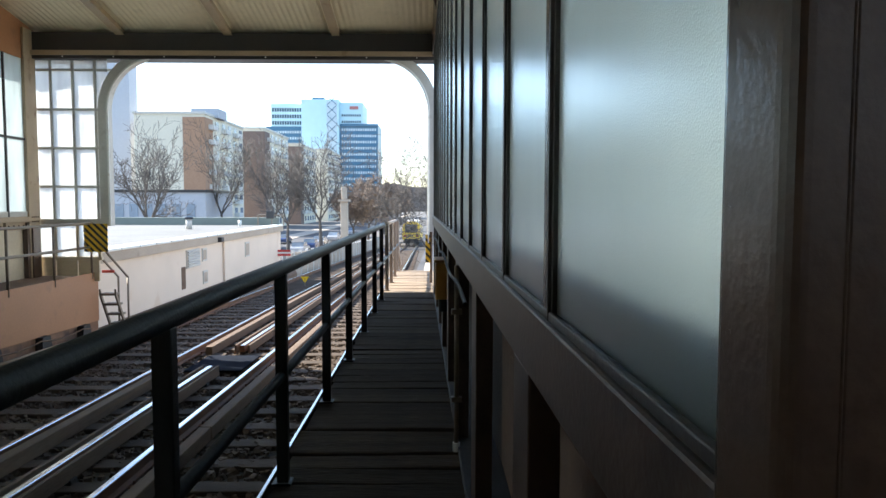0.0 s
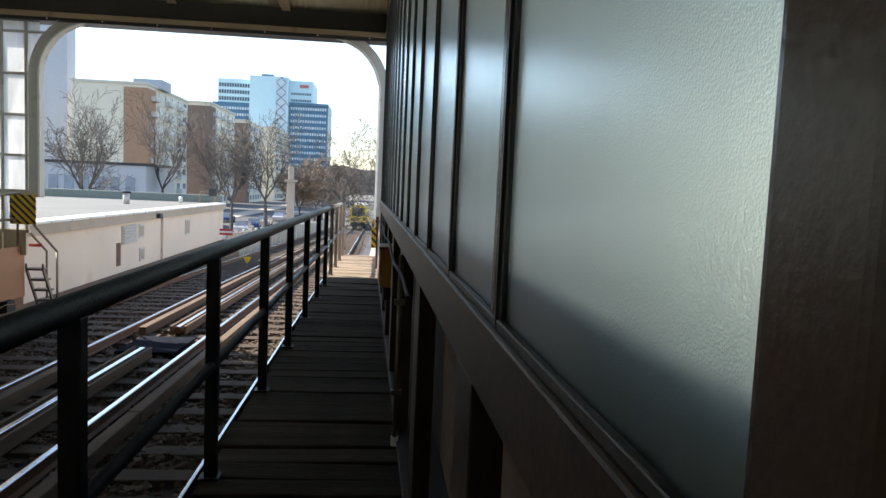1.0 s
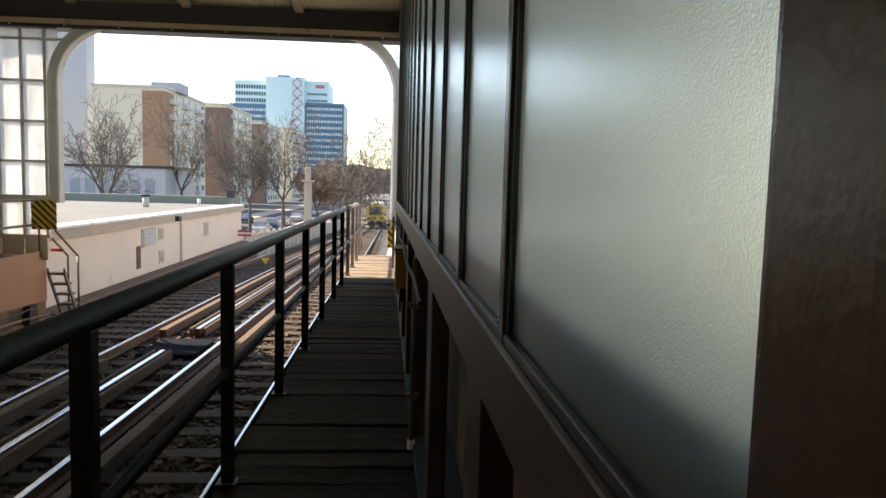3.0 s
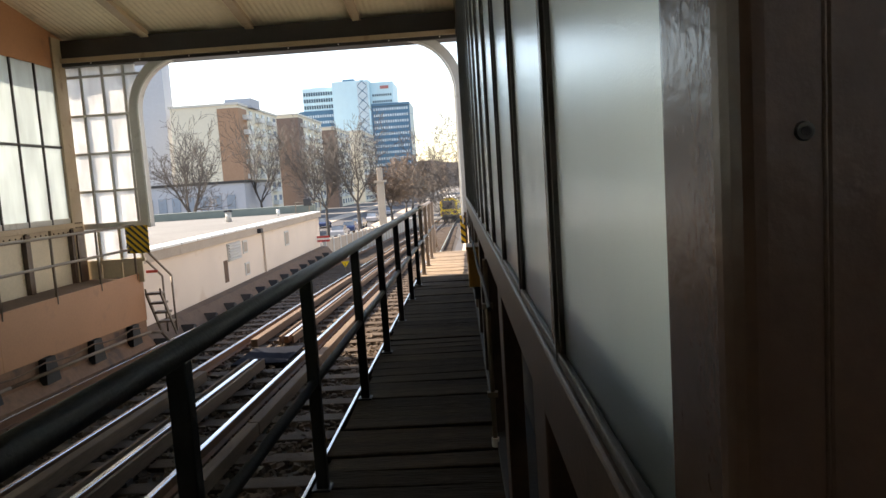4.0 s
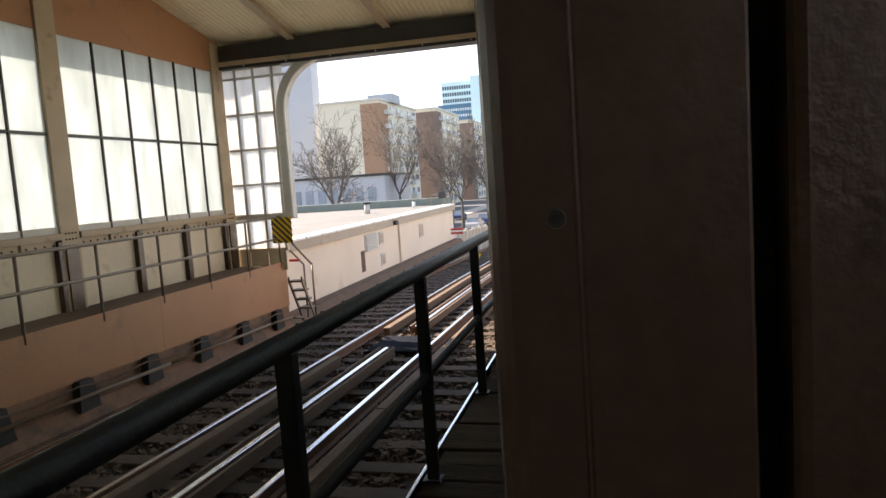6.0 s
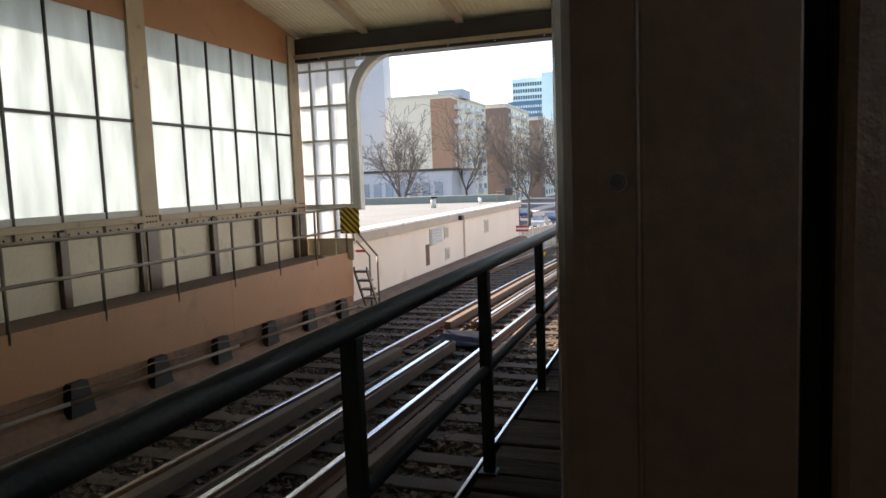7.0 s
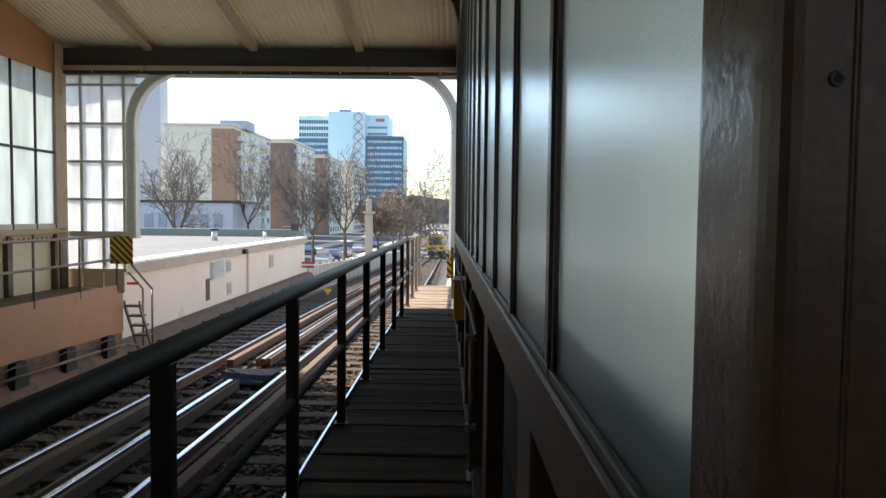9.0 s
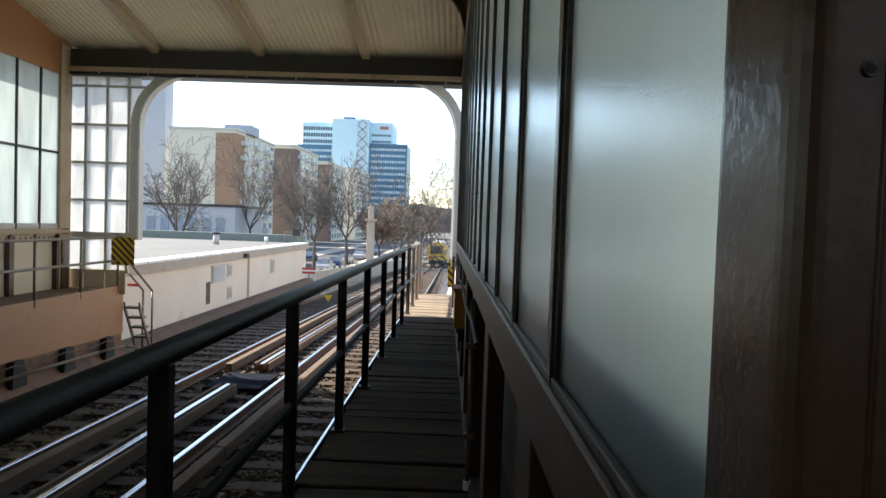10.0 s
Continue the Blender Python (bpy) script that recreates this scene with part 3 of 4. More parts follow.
    pts = [(0.935 - 0.0205 * (3.0 + 0.3 * k), 3.0 + 0.3 * k, 1.03 + 0.02 * math.sin(k)) for k in range(20)]
    part("cable_run", pipe(B(), pts, 0.009, 6), "black", t)


wall_fittings()


def outer_ledge():
    """Unseen ledge, added just outside the right-hand panes to darken their foot."""
    bm = B()
    bx(bm, 1.12, 1.7, -3, 12.0, -1.5, 1.18, 0.01)
    tagged(part("outer_parapet", bm, "earth"), "unseen ledge added outside the glazed wall to darken its foot", "parapet", kind="structure")


outer_ledge()


# ---------------------------------------------------------------- left wall of the hall
LX = -6.31
END = 13.0


def left_wall():
    t = thing("wall_left", "glazed steel hall wall with frosted panes over cream panels", "wall", kind="structure")
    bays = [(8.75, 12.6, [9.45, 10.13, 10.79, 11.43, 12.06]), (4.4, 8.42, [5.07, 5.75, 6.43, 7.1, 7.8])]
    # Unseen bays behind the viewer, kept glazed to light the column.
    for a in (0.07, -4.26):
        bays.append((a, a + 4.0, [a + 0.67 * j for j in range(1, 6)]))
    # Wall added out of view to cut the daylight from the rear.
    part("solid_wall", bx(B(), LX - 0.1, LX, -10, -4.55, 0, 3.87), "orange", t)
    for c in (12.77, 8.585, 4.235, -0.095, -4.425):
        w = 0.17
        bm = B()
        bx(bm, LX - 0.1, LX + 0.06, c - w, c + w, 0, 4.4, 0.006)
        col = part("column", bm, "tan", t)
        part("post_foot", bx(B(), LX + 0.06, LX + 0.085, c - 0.13, c + 0.1, 0.1, 1.0, 0.005), "brown", col, "dark brown cover on the column's foot")
        for z in (1.08, 1.16):
            for dy in (-0.09, -0.03, 0.03, 0.09):
                if abs(dy) < w - 0.03:
                    bm = B()
                    bmesh.ops.create_uvsphere(bm, u_segments=8, v_segments=5, radius=0.014, matrix=Matrix.Translation((LX + 0.062, c + dy, z)))
                    part("rivet", bm, "brown", col)
    bm = B()
    prism(bm, [(-10, 3.87), (13.0, 3.87), (13.0, 4.48), (4, 6.3), (-10, 6.3)], "x", LX - 0.1, LX + 0.02)
    part("upper_plate", bm, "orange", t, "orange-brown painted plate above the panes")
    for i, (a, b, bars) in enumerate(bays):
        bm = B()
        bx(bm, LX - 0.06, LX + 0.09, a, b, 1.08, 1.17, 0.006)
        part("sill", bm, "tan", t)
        bm = B()
        bx(bm, LX - 0.02, LX + 0.035, a, b, 2.48, 2.52, 0.004)
        part("transom", bm, "bar", t, "dark glazing bar")
        bm = B()
        bx(bm, LX + 0.01, LX + 0.03, a, b, 1.17, 1.26, 0.003)
        part("bottom_strip", bm, "grey", t)
        for y in bars:
            bm = B()
            bx(bm, LX - 0.02, LX + 0.04, y - 0.016, y + 0.016, 1.17, 3.87, 0.004)
            part("glazing_bar", bm, "bar", t)
        ends = [a] + bars + [b]
        for p, q in zip(ends, ends[1:]):
            for z0, z1 in ((1.17, 2.495), (2.505, 3.87)):
                bm = B()
                bx(bm, LX, LX + 0.008, p + 0.003, q - 0.003, z0, z1)
                part("pane", bm, "frost_l", t)
        # cream panels under the sill, with riveted cover strips between dark posts
        n = 3
        step = (b - a) / n
        for k in range(n):
            p, q = a + k * step, a + (k + 1) * step
            bm = B()
            bx(bm, LX - 0.08, LX - 0.03, p, q, 0.0, 1.08)
            part("panel", bm, "cream", t)
            for half in (0, 1):
                u0 = p + 0.03 + half * step / 2
                u1 = u0 + step / 2 - 0.08
                bm = B()
                bx(bm, LX - 0.03, LX + 0.02, u0, u1, 0.95, 1.08, 0.004)
                strip = part("riveted_strip", bm, "tan", t)
                first = None
                for r in range(4):
                    at = (0, u0 + 0.07 + r * (u1 - u0 - 0.14) / 3, 0)
                    if first is None:
                        bm = B()
                        bmesh.ops.create_uvsphere(bm, u_segments=8, v_segments=5, radius=0.015, matrix=Matrix.Translation((LX + 0.022, 0, 1.015)))
                        first = part("rivet", bm, "brown", strip)
                        first.location = at
                    else:
                        again(first, strip, at)
            bm = B()
            bx(bm, LX - 0.03, LX + 0.055, q - 0.07, q + 0.05, 0.0, 1.06, 0.006)
            part("dark_post", bm, "brown", t, "dark brown post")


left_wall()


def eave():
    """Unseen overhang, added to shade the upper part of the left panes."""
    bm = B()
    prism(bm, [(LX - 0.7, 4.02), (LX - 0.1, 4.12), (LX - 0.1, 4.22), (LX - 0.7, 4.12)], "y", -10, 13.3)
    tagged(part("eave", bm, "tan"), "unseen overhang added to shade the upper left panes", "eave", kind="structure")


eave()

PX = -5.35


def left_walkway():
    t = thing("far_walkway", "raised walkway fronted by an orange-brown steel plate", "walkway", kind="structure")
    bm = B()
    bx(bm, LX - 0.02, PX - 0.01, -10, 13.0, -0.02, 0.1, 0.004)
    part("floor_slab", bm, "earth", t)
    y = -7.06
    while y < 13:
        bm = B()
        y1 = min(y + 4.04, 13.1)
        prism(bm, [(y, -0.36 - 0.028 * y), (y1 - 0.004, -0.36 - 0.028 * y1), (y1 - 0.004, 0.16), (y, 0.16)], "x", PX - 0.01, PX + 0.01)
        part("front_plate", bm, "orange", t)
        y += 4.04
    bm = B()
    bx(bm, -6.2, PX - 0.28, -10, 13.0, -2.2, -0.02)
    part("inner_wall", bm, "black", t)
    for y in [2.42 + 1.255 * k for k in range(9)]:
        bm = B()
        prism(bm, [(y - 0.11, -0.33 - 0.03 * y), (y + 0.11, -0.33 - 0.03 * y), (y + 0.2, -0.72 - 0.028 * y), (y - 0.14, -0.72 - 0.028 * y)], "x", PX - 0.02, PX + 0.1)
        part("bracket", bm, "black", t)
    bm = B()
    prism(bm, [(PX - 0.28, -0.2), (PX - 0.015, -0.2), (PX - 0.012, -0.66), (PX + 0.12, -0.84), (PX + 0.12, -1.9), (PX - 0.28, -1.9)], "y", -10, 13.1)
    for v in bm.verts:
        if v.co.z > -1.5:
            v.co.z -= 0.028 * v.co.y
    part("footing", bm, "dark_orange", t)
    t = thing("far_cable_pipe", "dusty pipe running along the foot of the steel plate", "pipe")
    pts = [(PX + 0.13, y, -0.52 - 0.03 * y) for y in (-9, 0, 3, 6, 9, 12)] + [(PX + 0.14, 12.9, -0.93), (PX + 0.2, 13.2, -1.0), (PX + 0.3, 13.45, -1.3)]
    part("tube", pipe(B(), pts, 0.026, 8), "dusty", t, smooth=True)
    t = thing("slack_cable", "second thin cable sagging between the iron brackets", "cable")
    pts = [(PX + 0.1, 1.0 + 0.314 * k, -0.38 - 0.03 * (1.0 + 0.314 * k) - 0.05 * abs(math.sin(math.pi * k / 4))) for k in range(38)]
    part("cable_run", pipe(B(), pts, 0.012, 6), "earth", t)


left_walkway()


def left_railing():
    t = thing("far_railing", "slim tan painted railing along the far walkway", "railing")
    first = None
    ys = [12.9 - 1.235 * k for k in range(12)]
    for y in ys:
        if first is None:
            first = part("post", rod(B(), (0, 0, 0.05), (0, 0, 1.04), 0.02, 8), "galv", t, smooth=True)
            first.location = (PX, y, 0)
        else:
            again(first, t, (PX, y, 0))
    for z in (1.04, 0.62):
        part("rail", rod(B(), (PX, -1, z), (PX, 13.0 if z < 1 else 13.1, z), 0.022, 10), "galv", t, smooth=True)
    for dx in (0.0, 0.18):
        part("stair_rail", pipe(B(), [(PX + dx, 13.02, 0.62), (PX + dx, 13.1, 0.5), (PX + dx + 0.08, 13.75, 0.0), (PX + dx + 0.08, 13.75, -1.1)], 0.02, 8), "galv", t, smooth=True)
    t = thing("striped_sign", "yellow and black striped warning panel on the railing end", "warning sign", at=(-5.24, 12.85, 0.79))
    bm = B()
    bx(bm, -0.21, 0.21, -0.008, 0.008, -0.25, 0.25, 0.003)
    part("panel", bm, "hazard", t)
    for z in (-0.12, 0.12):
        bm = B()
        bx(bm, -0.21, -0.17, -0.02, 0.03, z - 0.02, z + 0.02, 0.003)
        part("clamp", bm, "galv", t)
    t = thing("far_steps", "short steel steps down to the track from the far walkway", "steps")
    for k in range(4):
        bm = B()
        bx(bm, PX + 0.02, PX + 0.3, 13.12 + 0.12 * k, 13.3 + 0.12 * k, -0.2 * (k + 1) - 0.08, -0.2 * (k + 1) - 0.04, 0.004)
        part("tread", bm, "galv", t)
    for x in (PX + 0.02, PX + 0.3):
        bm = B()
        prism(bm, [(13.12, -0.16), (13.62, -1.04), (13.62, -1.14), (13.12, -0.28)], "x", x - 0.015, x + 0.015)
        part("stringer", bm, "galv", t)
    bm = B()
    bx(bm, PX + 0.08, PX + 0.3, 13.1, 13.12, 0.14, 0.19, 0.002)
    tagged(part("red_tag", bm, "red"), "small red tag on the stair rail", "tag")


left_railing()


# ---------------------------------------------------------------- hall end: beam, arch and glazed screen
def arch(t, side):
    """Curved corner piece of the end opening; side -1 left, +1 right."""
    bm = B()
    inner, outer = [], []
    x_leg = -5.0 if side < 0 else 0.66
    rad = 0.9
    w = 0.17
    z_top = 3.95
    n = 14
    for k in range(n + 1):
        a = math.pi / 2 * k / n
        cx, cz = x_leg + (-side) * rad, z_top - rad
        inner.append((cx + side * rad * math.cos(a), cz + rad * math.sin(a)))
        outer.append((cx + side * (rad + w) * math.cos(a), cz + (rad + w) * math.sin(a)))
    foot = 1.0 if side < 0 else 0.7
    base_i, base_o = (inner[0][0], foot), (outer[0][0], foot)
    strip_i, strip_o = [base_i] + inner, [base_o] + outer
    for y0, y1, grow in ((END - 0.09, END + 0.09, 0.0),):
        vs = []
        for (iu, iv), (ou, ov) in zip(strip_i, strip_o):
            vs.append([bm.verts.new(p) for p in ((iu, y0, iv), (ou, y0, ov), (ou, y1, ov), (iu, y1, iv))])
        for a, b in zip(vs, vs[1:]):
            for k in range(4):
                bm.faces.new((a[k], a[(k + 1) % 4], b[(k + 1) % 4], b[k]))
        bm.faces.new(vs[0])
        bm.faces.new(vs[-1])
    bmesh.ops.recalc_face_normals(bm, faces=bm.faces)
    a = part("arch", bm, "grey", t)
    bm = B()
    for v0, v1 in zip(strip_i, strip_i[1:]):
        rod(bm, (v0[0], END - 0.1, v0[1]), (v1[0], END - 0.1, v1[1]), 0.022, 6)
    part("arch_edge", bm, "white", a)


def hall_end():
    t = thing("wall_end", "open end of the hall with curved corners and glazed side screens", "wall", kind="structure")
    arch(t, -1)
    arch(t, 1)
    bm = B()
    bx(bm, LX, RX, END - 0.14, END + 0.16, 4.0, 4.38, 0.008)
    part("end_beam", bm, "bar", t)
    bm = B()
    bx(bm, LX, RX, END - 0.2, END - 0.14, 3.98, 4.06, 0.004)
    part("gutter_flange", bm, "tan", t)
    bm = B()
    bx(bm, LX, RX, END - 0.16, END + 0.2, 3.92, 3.98, 0.004)
    part("bottom_flange", bm, "bar", t)
    # White dots painted in for the small sun glints along the beam.
    first = None
    for k in range(8):
        x = -5.7 + 0.88 * k
        if first is None:
            bm = B()
            bmesh.ops.create_uvsphere(bm, u_segments=8, v_segments=6, radius=0.012)
            first = part("stud", bm, "white", t)
            first.location = (x, END - 0.2, 3.95)
        else:
            again(first, t, (x, END - 0.2, 3.95))
    for x in (-6.02, -5.63, -5.24):
        bm = B()
        bx(bm, x - 0.022, x + 0.022, END - 0.03, END + 0.03, 1.07, 4.0, 0.003)
        part("screen_bar", bm, "grey", t)
    for z in (1.07, 1.7, 2.38, 3.06, 3.75):
        bm = B()
        h = 0.05 if z < 1.1 else 0.02
        bx(bm, LX, -5.12 if z < 3.5 else -4.95, END - 0.035, END + 0.035, z - h, z + h, 0.003)
        part("screen_rail", bm, "grey", t)
    zs = (1.09, 1.7, 2.38, 3.06, 3.75, 3.93)
    for x0, x1 in ((LX, -6.02), (-6.02, -5.63), (-5.63, -5.24), (-5.24, -5.14)):
        for z0, z1 in zip(zs, zs[1:]):
            w = 0.0 if z0 < 3 or x1 < -5.2 else 0.12
            bm = B()
            bx(bm, x0 + 0.004, x1 - 0.004 + w, END - 0.004, END + 0.004, z0 + 0.004, z1 - 0.004)
            part("screen_pane", bm, "frost_w", t)
    for z in (3.72, 3.06):
        bm = B()
        bx(bm, 0.8, RX, END - 0.035, END + 0.035, z - 0.016, z + 0.016, 0.003)
        part("screen_rail", bm, "grey", t)
    # low panes under the middle rail, with the rendered wall showing through
    for x in (-6.02, -5.63, -5.24):
        part("low_screen_bar", bx(B(), x - 0.022, x + 0.022, END - 0.03, END + 0.03, 0.42, 1.02, 0.003), "cream", t)
    part("low_rail", bx(B(), LX, -5.2, END - 0.035, END + 0.035, 0.38, 0.44, 0.003), "cream", t)
    for x0, x1 in ((LX, -6.02), (-6.02, -5.63), (-5.63, -5.24)):
        part("low_pane", bx(B(), x0 + 0.02, x1 - 0.02, END - 0.004, END + 0.004, 0.45, 1.02), "frost_w", t)
        part("screen_panel", bx(B(), x0 + 0.01, x1 - 0.01, END - 0.03, END + 0.02, 0.0, 0.38, 0.004), "cream", t)


hall_end()


# ---------------------------------------------------------------- roof
def roof_z(y):
    return 4.34 + 0.2 * (END - y)


def ceiling():
    bm = B()
    nx = 150
    for seg in ((END + 0.4, 4.0), (4.0, -10.0)):
        ys = seg
        zs = [roof_z(y) if y >= 4 else roof_z(4.0) for y in ys]
        rows = []
        for y, z in zip(ys, zs):
            rows.append([bm.verts.new((LX + (RX - LX) * i / nx, y, z + 0.11 + (0.011 if i % 2 else 0.0))) for i in range(nx + 1)])
        for i in range(nx):
            bm.faces.new((rows[0][i], rows[0][i + 1], rows[1][i + 1], rows[1][i]))
    ob = part("ceiling", bm, "roofsheet")
    tagged(ob, "cream corrugated sheet ceiling sloping up from the end beam", "ceiling", kind="structure")
    s = ob.modifiers.new("thick", "SOLIDIFY")
    s.thickness, s.offset = 0.03, 1
    t = thing("roof_frame", "brown steel rafters and purlins under the ceiling", "roof frame", kind="structure")
    for x in (-4.72, -2.84, -0.96):
        bm = B()
        prism(bm, [(END, roof_z(END) - 0.02), (END, roof_z(END) + 0.1), (4.0, roof_z(4.0) + 0.1), (4.0, roof_z(4.0) - 0.02)], "x", x - 0.05, x + 0.05)
        part("rafter", bm, "tan", t)
        bm = B()
        prism(bm, [(END, roof_z(END) - 0.035), (END, roof_z(END) - 0.02), (4.0, roof_z(4.0) - 0.02), (4.0, roof_z(4.0) - 0.035)], "x", x - 0.075, x + 0.075)
        part("rafter_flange", bm, "tan", t)
    for y in (10.0, 6.9):
        z = roof_z(y)
        lower = [(LX, z - 0.02), (-4.0, z - 0.05), (-1.6, z - 0.1), (-0.5, z - 0.18), (0.3, z - 0.27),
                 (0.55, z - 0.4), (0.7, z - 0.62), (0.78, z - 0.9), (0.9, z - 0.9)]
        bm = B()
        prism(bm, lower + [(0.9, z + 0.09), (LX, z + 0.09)], "y", y - 0.06, y + 0.06)
        part("arched_frame", bm, "brown", t)
    # plain closing walls behind the viewer
    bm = B()
    bx(bm, LX - 0.1, 3.2, -10.2, -10.0, -2.2, 7.0)
    tagged(part("wall_back", bm, "cream"), "plain painted wall closing the hall", "wall", kind="structure")
    bm = B()
    bx(bm, RX + 0.04, 3.2, -10, 0.7, -0.12, -0.0)
    tagged(part("floor", bm, "asphalt"), "dark platform floor beside the column", "floor", kind="structure")
    # Unseen panes added behind the viewer to brighten the column's front.
    w = thing("wall_platform", "unseen glazed wall added to light the column from behind", "wall", kind="structure")
    part("lower_panel", bx(B(), 3.1, 3.2, -10, 0.9, 0, 1.3), "cream", w)
    part("head_band", bx(B(), 3.1, 3.2, -10, 0.9, 3.9, 4.3), "brown", w)
    for k in range(15):
        y = -10 + 0.72 * k
        part("pane", bx(B(), 3.14, 3.15, y + 0.02, y + 0.7, 1.3, 3.9), "frost_w", w)
        part("glazing_bar", bx(B(), 3.11, 3.17, y - 0.02, y + 0.02, 1.3, 3.9, 0.004), "bar", w)
    part("end_post", bx(B(), 3.1, 3.2, 0.76, 0.9, 1.3, 3.9), "brown", w)
    bm = B()
    bx(bm, RX, 3.2, -10, 0.9, 4.3, 4.42)
    tagged(part("platform_roof", bm, "roofsheet"), "cream sheet roof over the platform end", "ceiling", kind="structure")


ceiling()


# ---------------------------------------------------------------- low building beside the line
WX = -5.95


def low_building():
    t = thing("low_building", "long low flat-roofed building with cream rendered wall", "building")
    bm = B()
    bx(bm, -15, WX, 13.3, 31.0, -4.9, 0.2)
    part("wall", bm, "plaster", t)
    bm = B()
    bx(bm, -15.05, WX + 0.1, 13.25, 31.1, 0.2, 0.42, 0.01)
    part("concrete_band", bm, "band", t)
    bm = B()
    bx(bm, -15, WX - 0.1, 13.3, 31.0, 0.42, 0.45)
    part("roof", bm, "roof_felt", t)
    first = None
    for k in range(19):
        at = (0, 13.75 + 0.93 * k, 0)
        if first is None:
            bm = B()
            bx(bm, WX - 0.32, WX + 0.14, -0.42, 0.42, 0.42, 0.475, 0.006)
            first = part("coping", bm, "white", t)
            first.location = at
        else:
            again(first, t, at)
    bm = B()
    bx(bm, -15.2, -6.1, 31.1, 31.5, -4.9, 0.78, 0.01)
    part("parapet", bm, "green", t, "grey-green far parapet")
    v = part("vent", bx(B(), WX - 0.02, WX + 0.03, 19.3, 20.35, -0.37, 0.13, 0.004), "grey", t)
    for k in range(6):
        bm = B()
        z = -0.32 + 0.078 * k
        prism(bm, [(WX + 0.03, z), (WX + 0.07, z - 0.02), (WX + 0.07, z + 0.01), (WX + 0.03, z + 0.045)], "y", 19.35, 20.3)
        part("louvre", bm, "grey", v)
    for y0, y1, z0, z1 in ((20.6, 21.0, -0.28, 0.1), (20.65, 21.05, -0.94, -0.56), (25.2, 25.75, -0.5, 0.02)):
        w = part("hatch", bx(B(), WX - 0.02, WX + 0.025, y0, y1, z0, z1, 0.004), "grey", t)
        bm = B()
        bx(bm, WX + 0.025, WX + 0.032, y0 + 0.05, y1 - 0.05, z0 + 0.05, z1 - 0.05)
        part("hatch_panel", bm, "band", w)
    bm = B()
    bx(bm, WX - 0.01, WX + 0.012, 18.95, 19.25, -0.9, -0.3, 0.01)
    part("render_patch", bm, "earth", t, "brown patch of missing render")
    bm = B()
    bx(bm, WX + 0.1, WX + 0.22, 21.8, 22.05, 0.22, 0.36, 0.01)
    part("wall_lamp", bm, "dark", t)
    part("downpipe", rod(B(), (WX + 0.05, 22.6, -1.2), (WX + 0.05, 22.6, 0.22), 0.035), "plaster", t)
    c = thing("roof_flue", "grey metal flue pipe with a cap on the flat roof", "flue", at=(-8.22, 26.1, 0.45))
    part("pipe", rod(B(), (0, 0, 0), (0, 0, 0.4), 0.11, 14), "grey", c, smooth=True)
    part("cap", rod(B(), (0, 0, 0.38), (0, 0, 0.44), 0.17, 14, 0.13), "steel", c)
    c = thing("roof_flue", "small pale vent pipe on the flat roof", "flue", at=(-7.3, 29.5, 0.45))
    part("pipe", rod(B(), (0, 0, 0), (0, 0, 0.25), 0.07, 12), "white", c, smooth=True)
    r = thing("roof_ladder_rail", "thin steel rail frame at the roof's end", "railing", at=(-6.35, 30.7, 0.45))
    for x in (-0.5, 0.1, 0.6):
        part("post", rod(B(), (x, 0, 0), (x, 0, 0.45), 0.025, 8), "galv", r)
    part("bar", rod(B(), (-0.5, 0, 0.45), (0.6, 0, 0.45), 0.025, 8), "galv", r)
    part("box", bx(B(), -0.12, 0.2, -0.1, 0.1, 0.3, 0.62, 0.02), "dark", r)
    s = thing("red_white_board", "small red and white board at the wall's corner", "sign", at=(WX + 0.2, 30.4, -0.85))
    part("board", bx(B(), -0.25, 0.35, -0.01, 0.01, 0, 0.26, 0.003), "red", s)
    part("white_stripe", bx(B(), -0.25, 0.35, -0.016, -0.01, 0.09, 0.17), "white", s)


low_building()


def embankment():
    bm = B()
    prism(bm, [(WX + 0.02, -1.08), (WX + 0.3, -1.1), (-5.25, -1.62), (-5.25, -3), (WX + 0.02, -3)], "y", 13.4, 31)
    tagged(part("embankment_kerb", bm, "earth"), "brown sloping concrete strip below the rendered wall", "kerb", kind="structure")
    first = None
    for k in range(13):
        y = 13.7 + 1.3 * k
        if first is None:
            bm = B()
            prism(bm, [(-0.22, 0.0), (0.22, 0.0), (0.1, 0.22), (-0.02, 0.26)], "x", -0.14, 0.14)
            first = part("cable_bracket", bm, "black")
            tagged(first, "small dark iron cable bracket on the kerb", "bracket", group="cable brackets")
            first.location = (-5.4, y, -1.48)
        else:
            o = copy_thing(first, Matrix.Translation((-5.4, y, -1.48)))


embankment()


def side_fence():
    t = thing("side_fence", "pale grey concrete panel fence along the falling line", "fence")
    first = None
    y = 31.4
    while y < 84:
        at = (WX + 0.1, y, drop_z(y))
        if first is None:
            bm = B()
            bx(bm, -0.04, 0.04, 0.0, 1.7, -0.3, 0.95, 0.008)
            for v in bm.verts:
                v.co.z -= 0.038 * v.co.y
            first = part("panel", bm, "band", t)
            first.location = at
            bm = B()
            bx(bm, -0.07, 0.07, -0.06, 0.06, -0.4, 1.05, 0.008)
            post = part("post", bm, "felt", t)
            post.location = at
        else:
            again(first, t, at)
            again(post, t, at)
        y += 1.75


side_fence()


# ---------------------------------------------------------------- train on the line
def train():
    t = thing("subway_train", "yellow subway train with dark rear window, driving away", "train", at=(-1.335 + drift(92.0), 92.0, drop_z(92.0)))
    for c in range(2):
        y0 = 13.0 * c
        z0 = -0.038 * y0
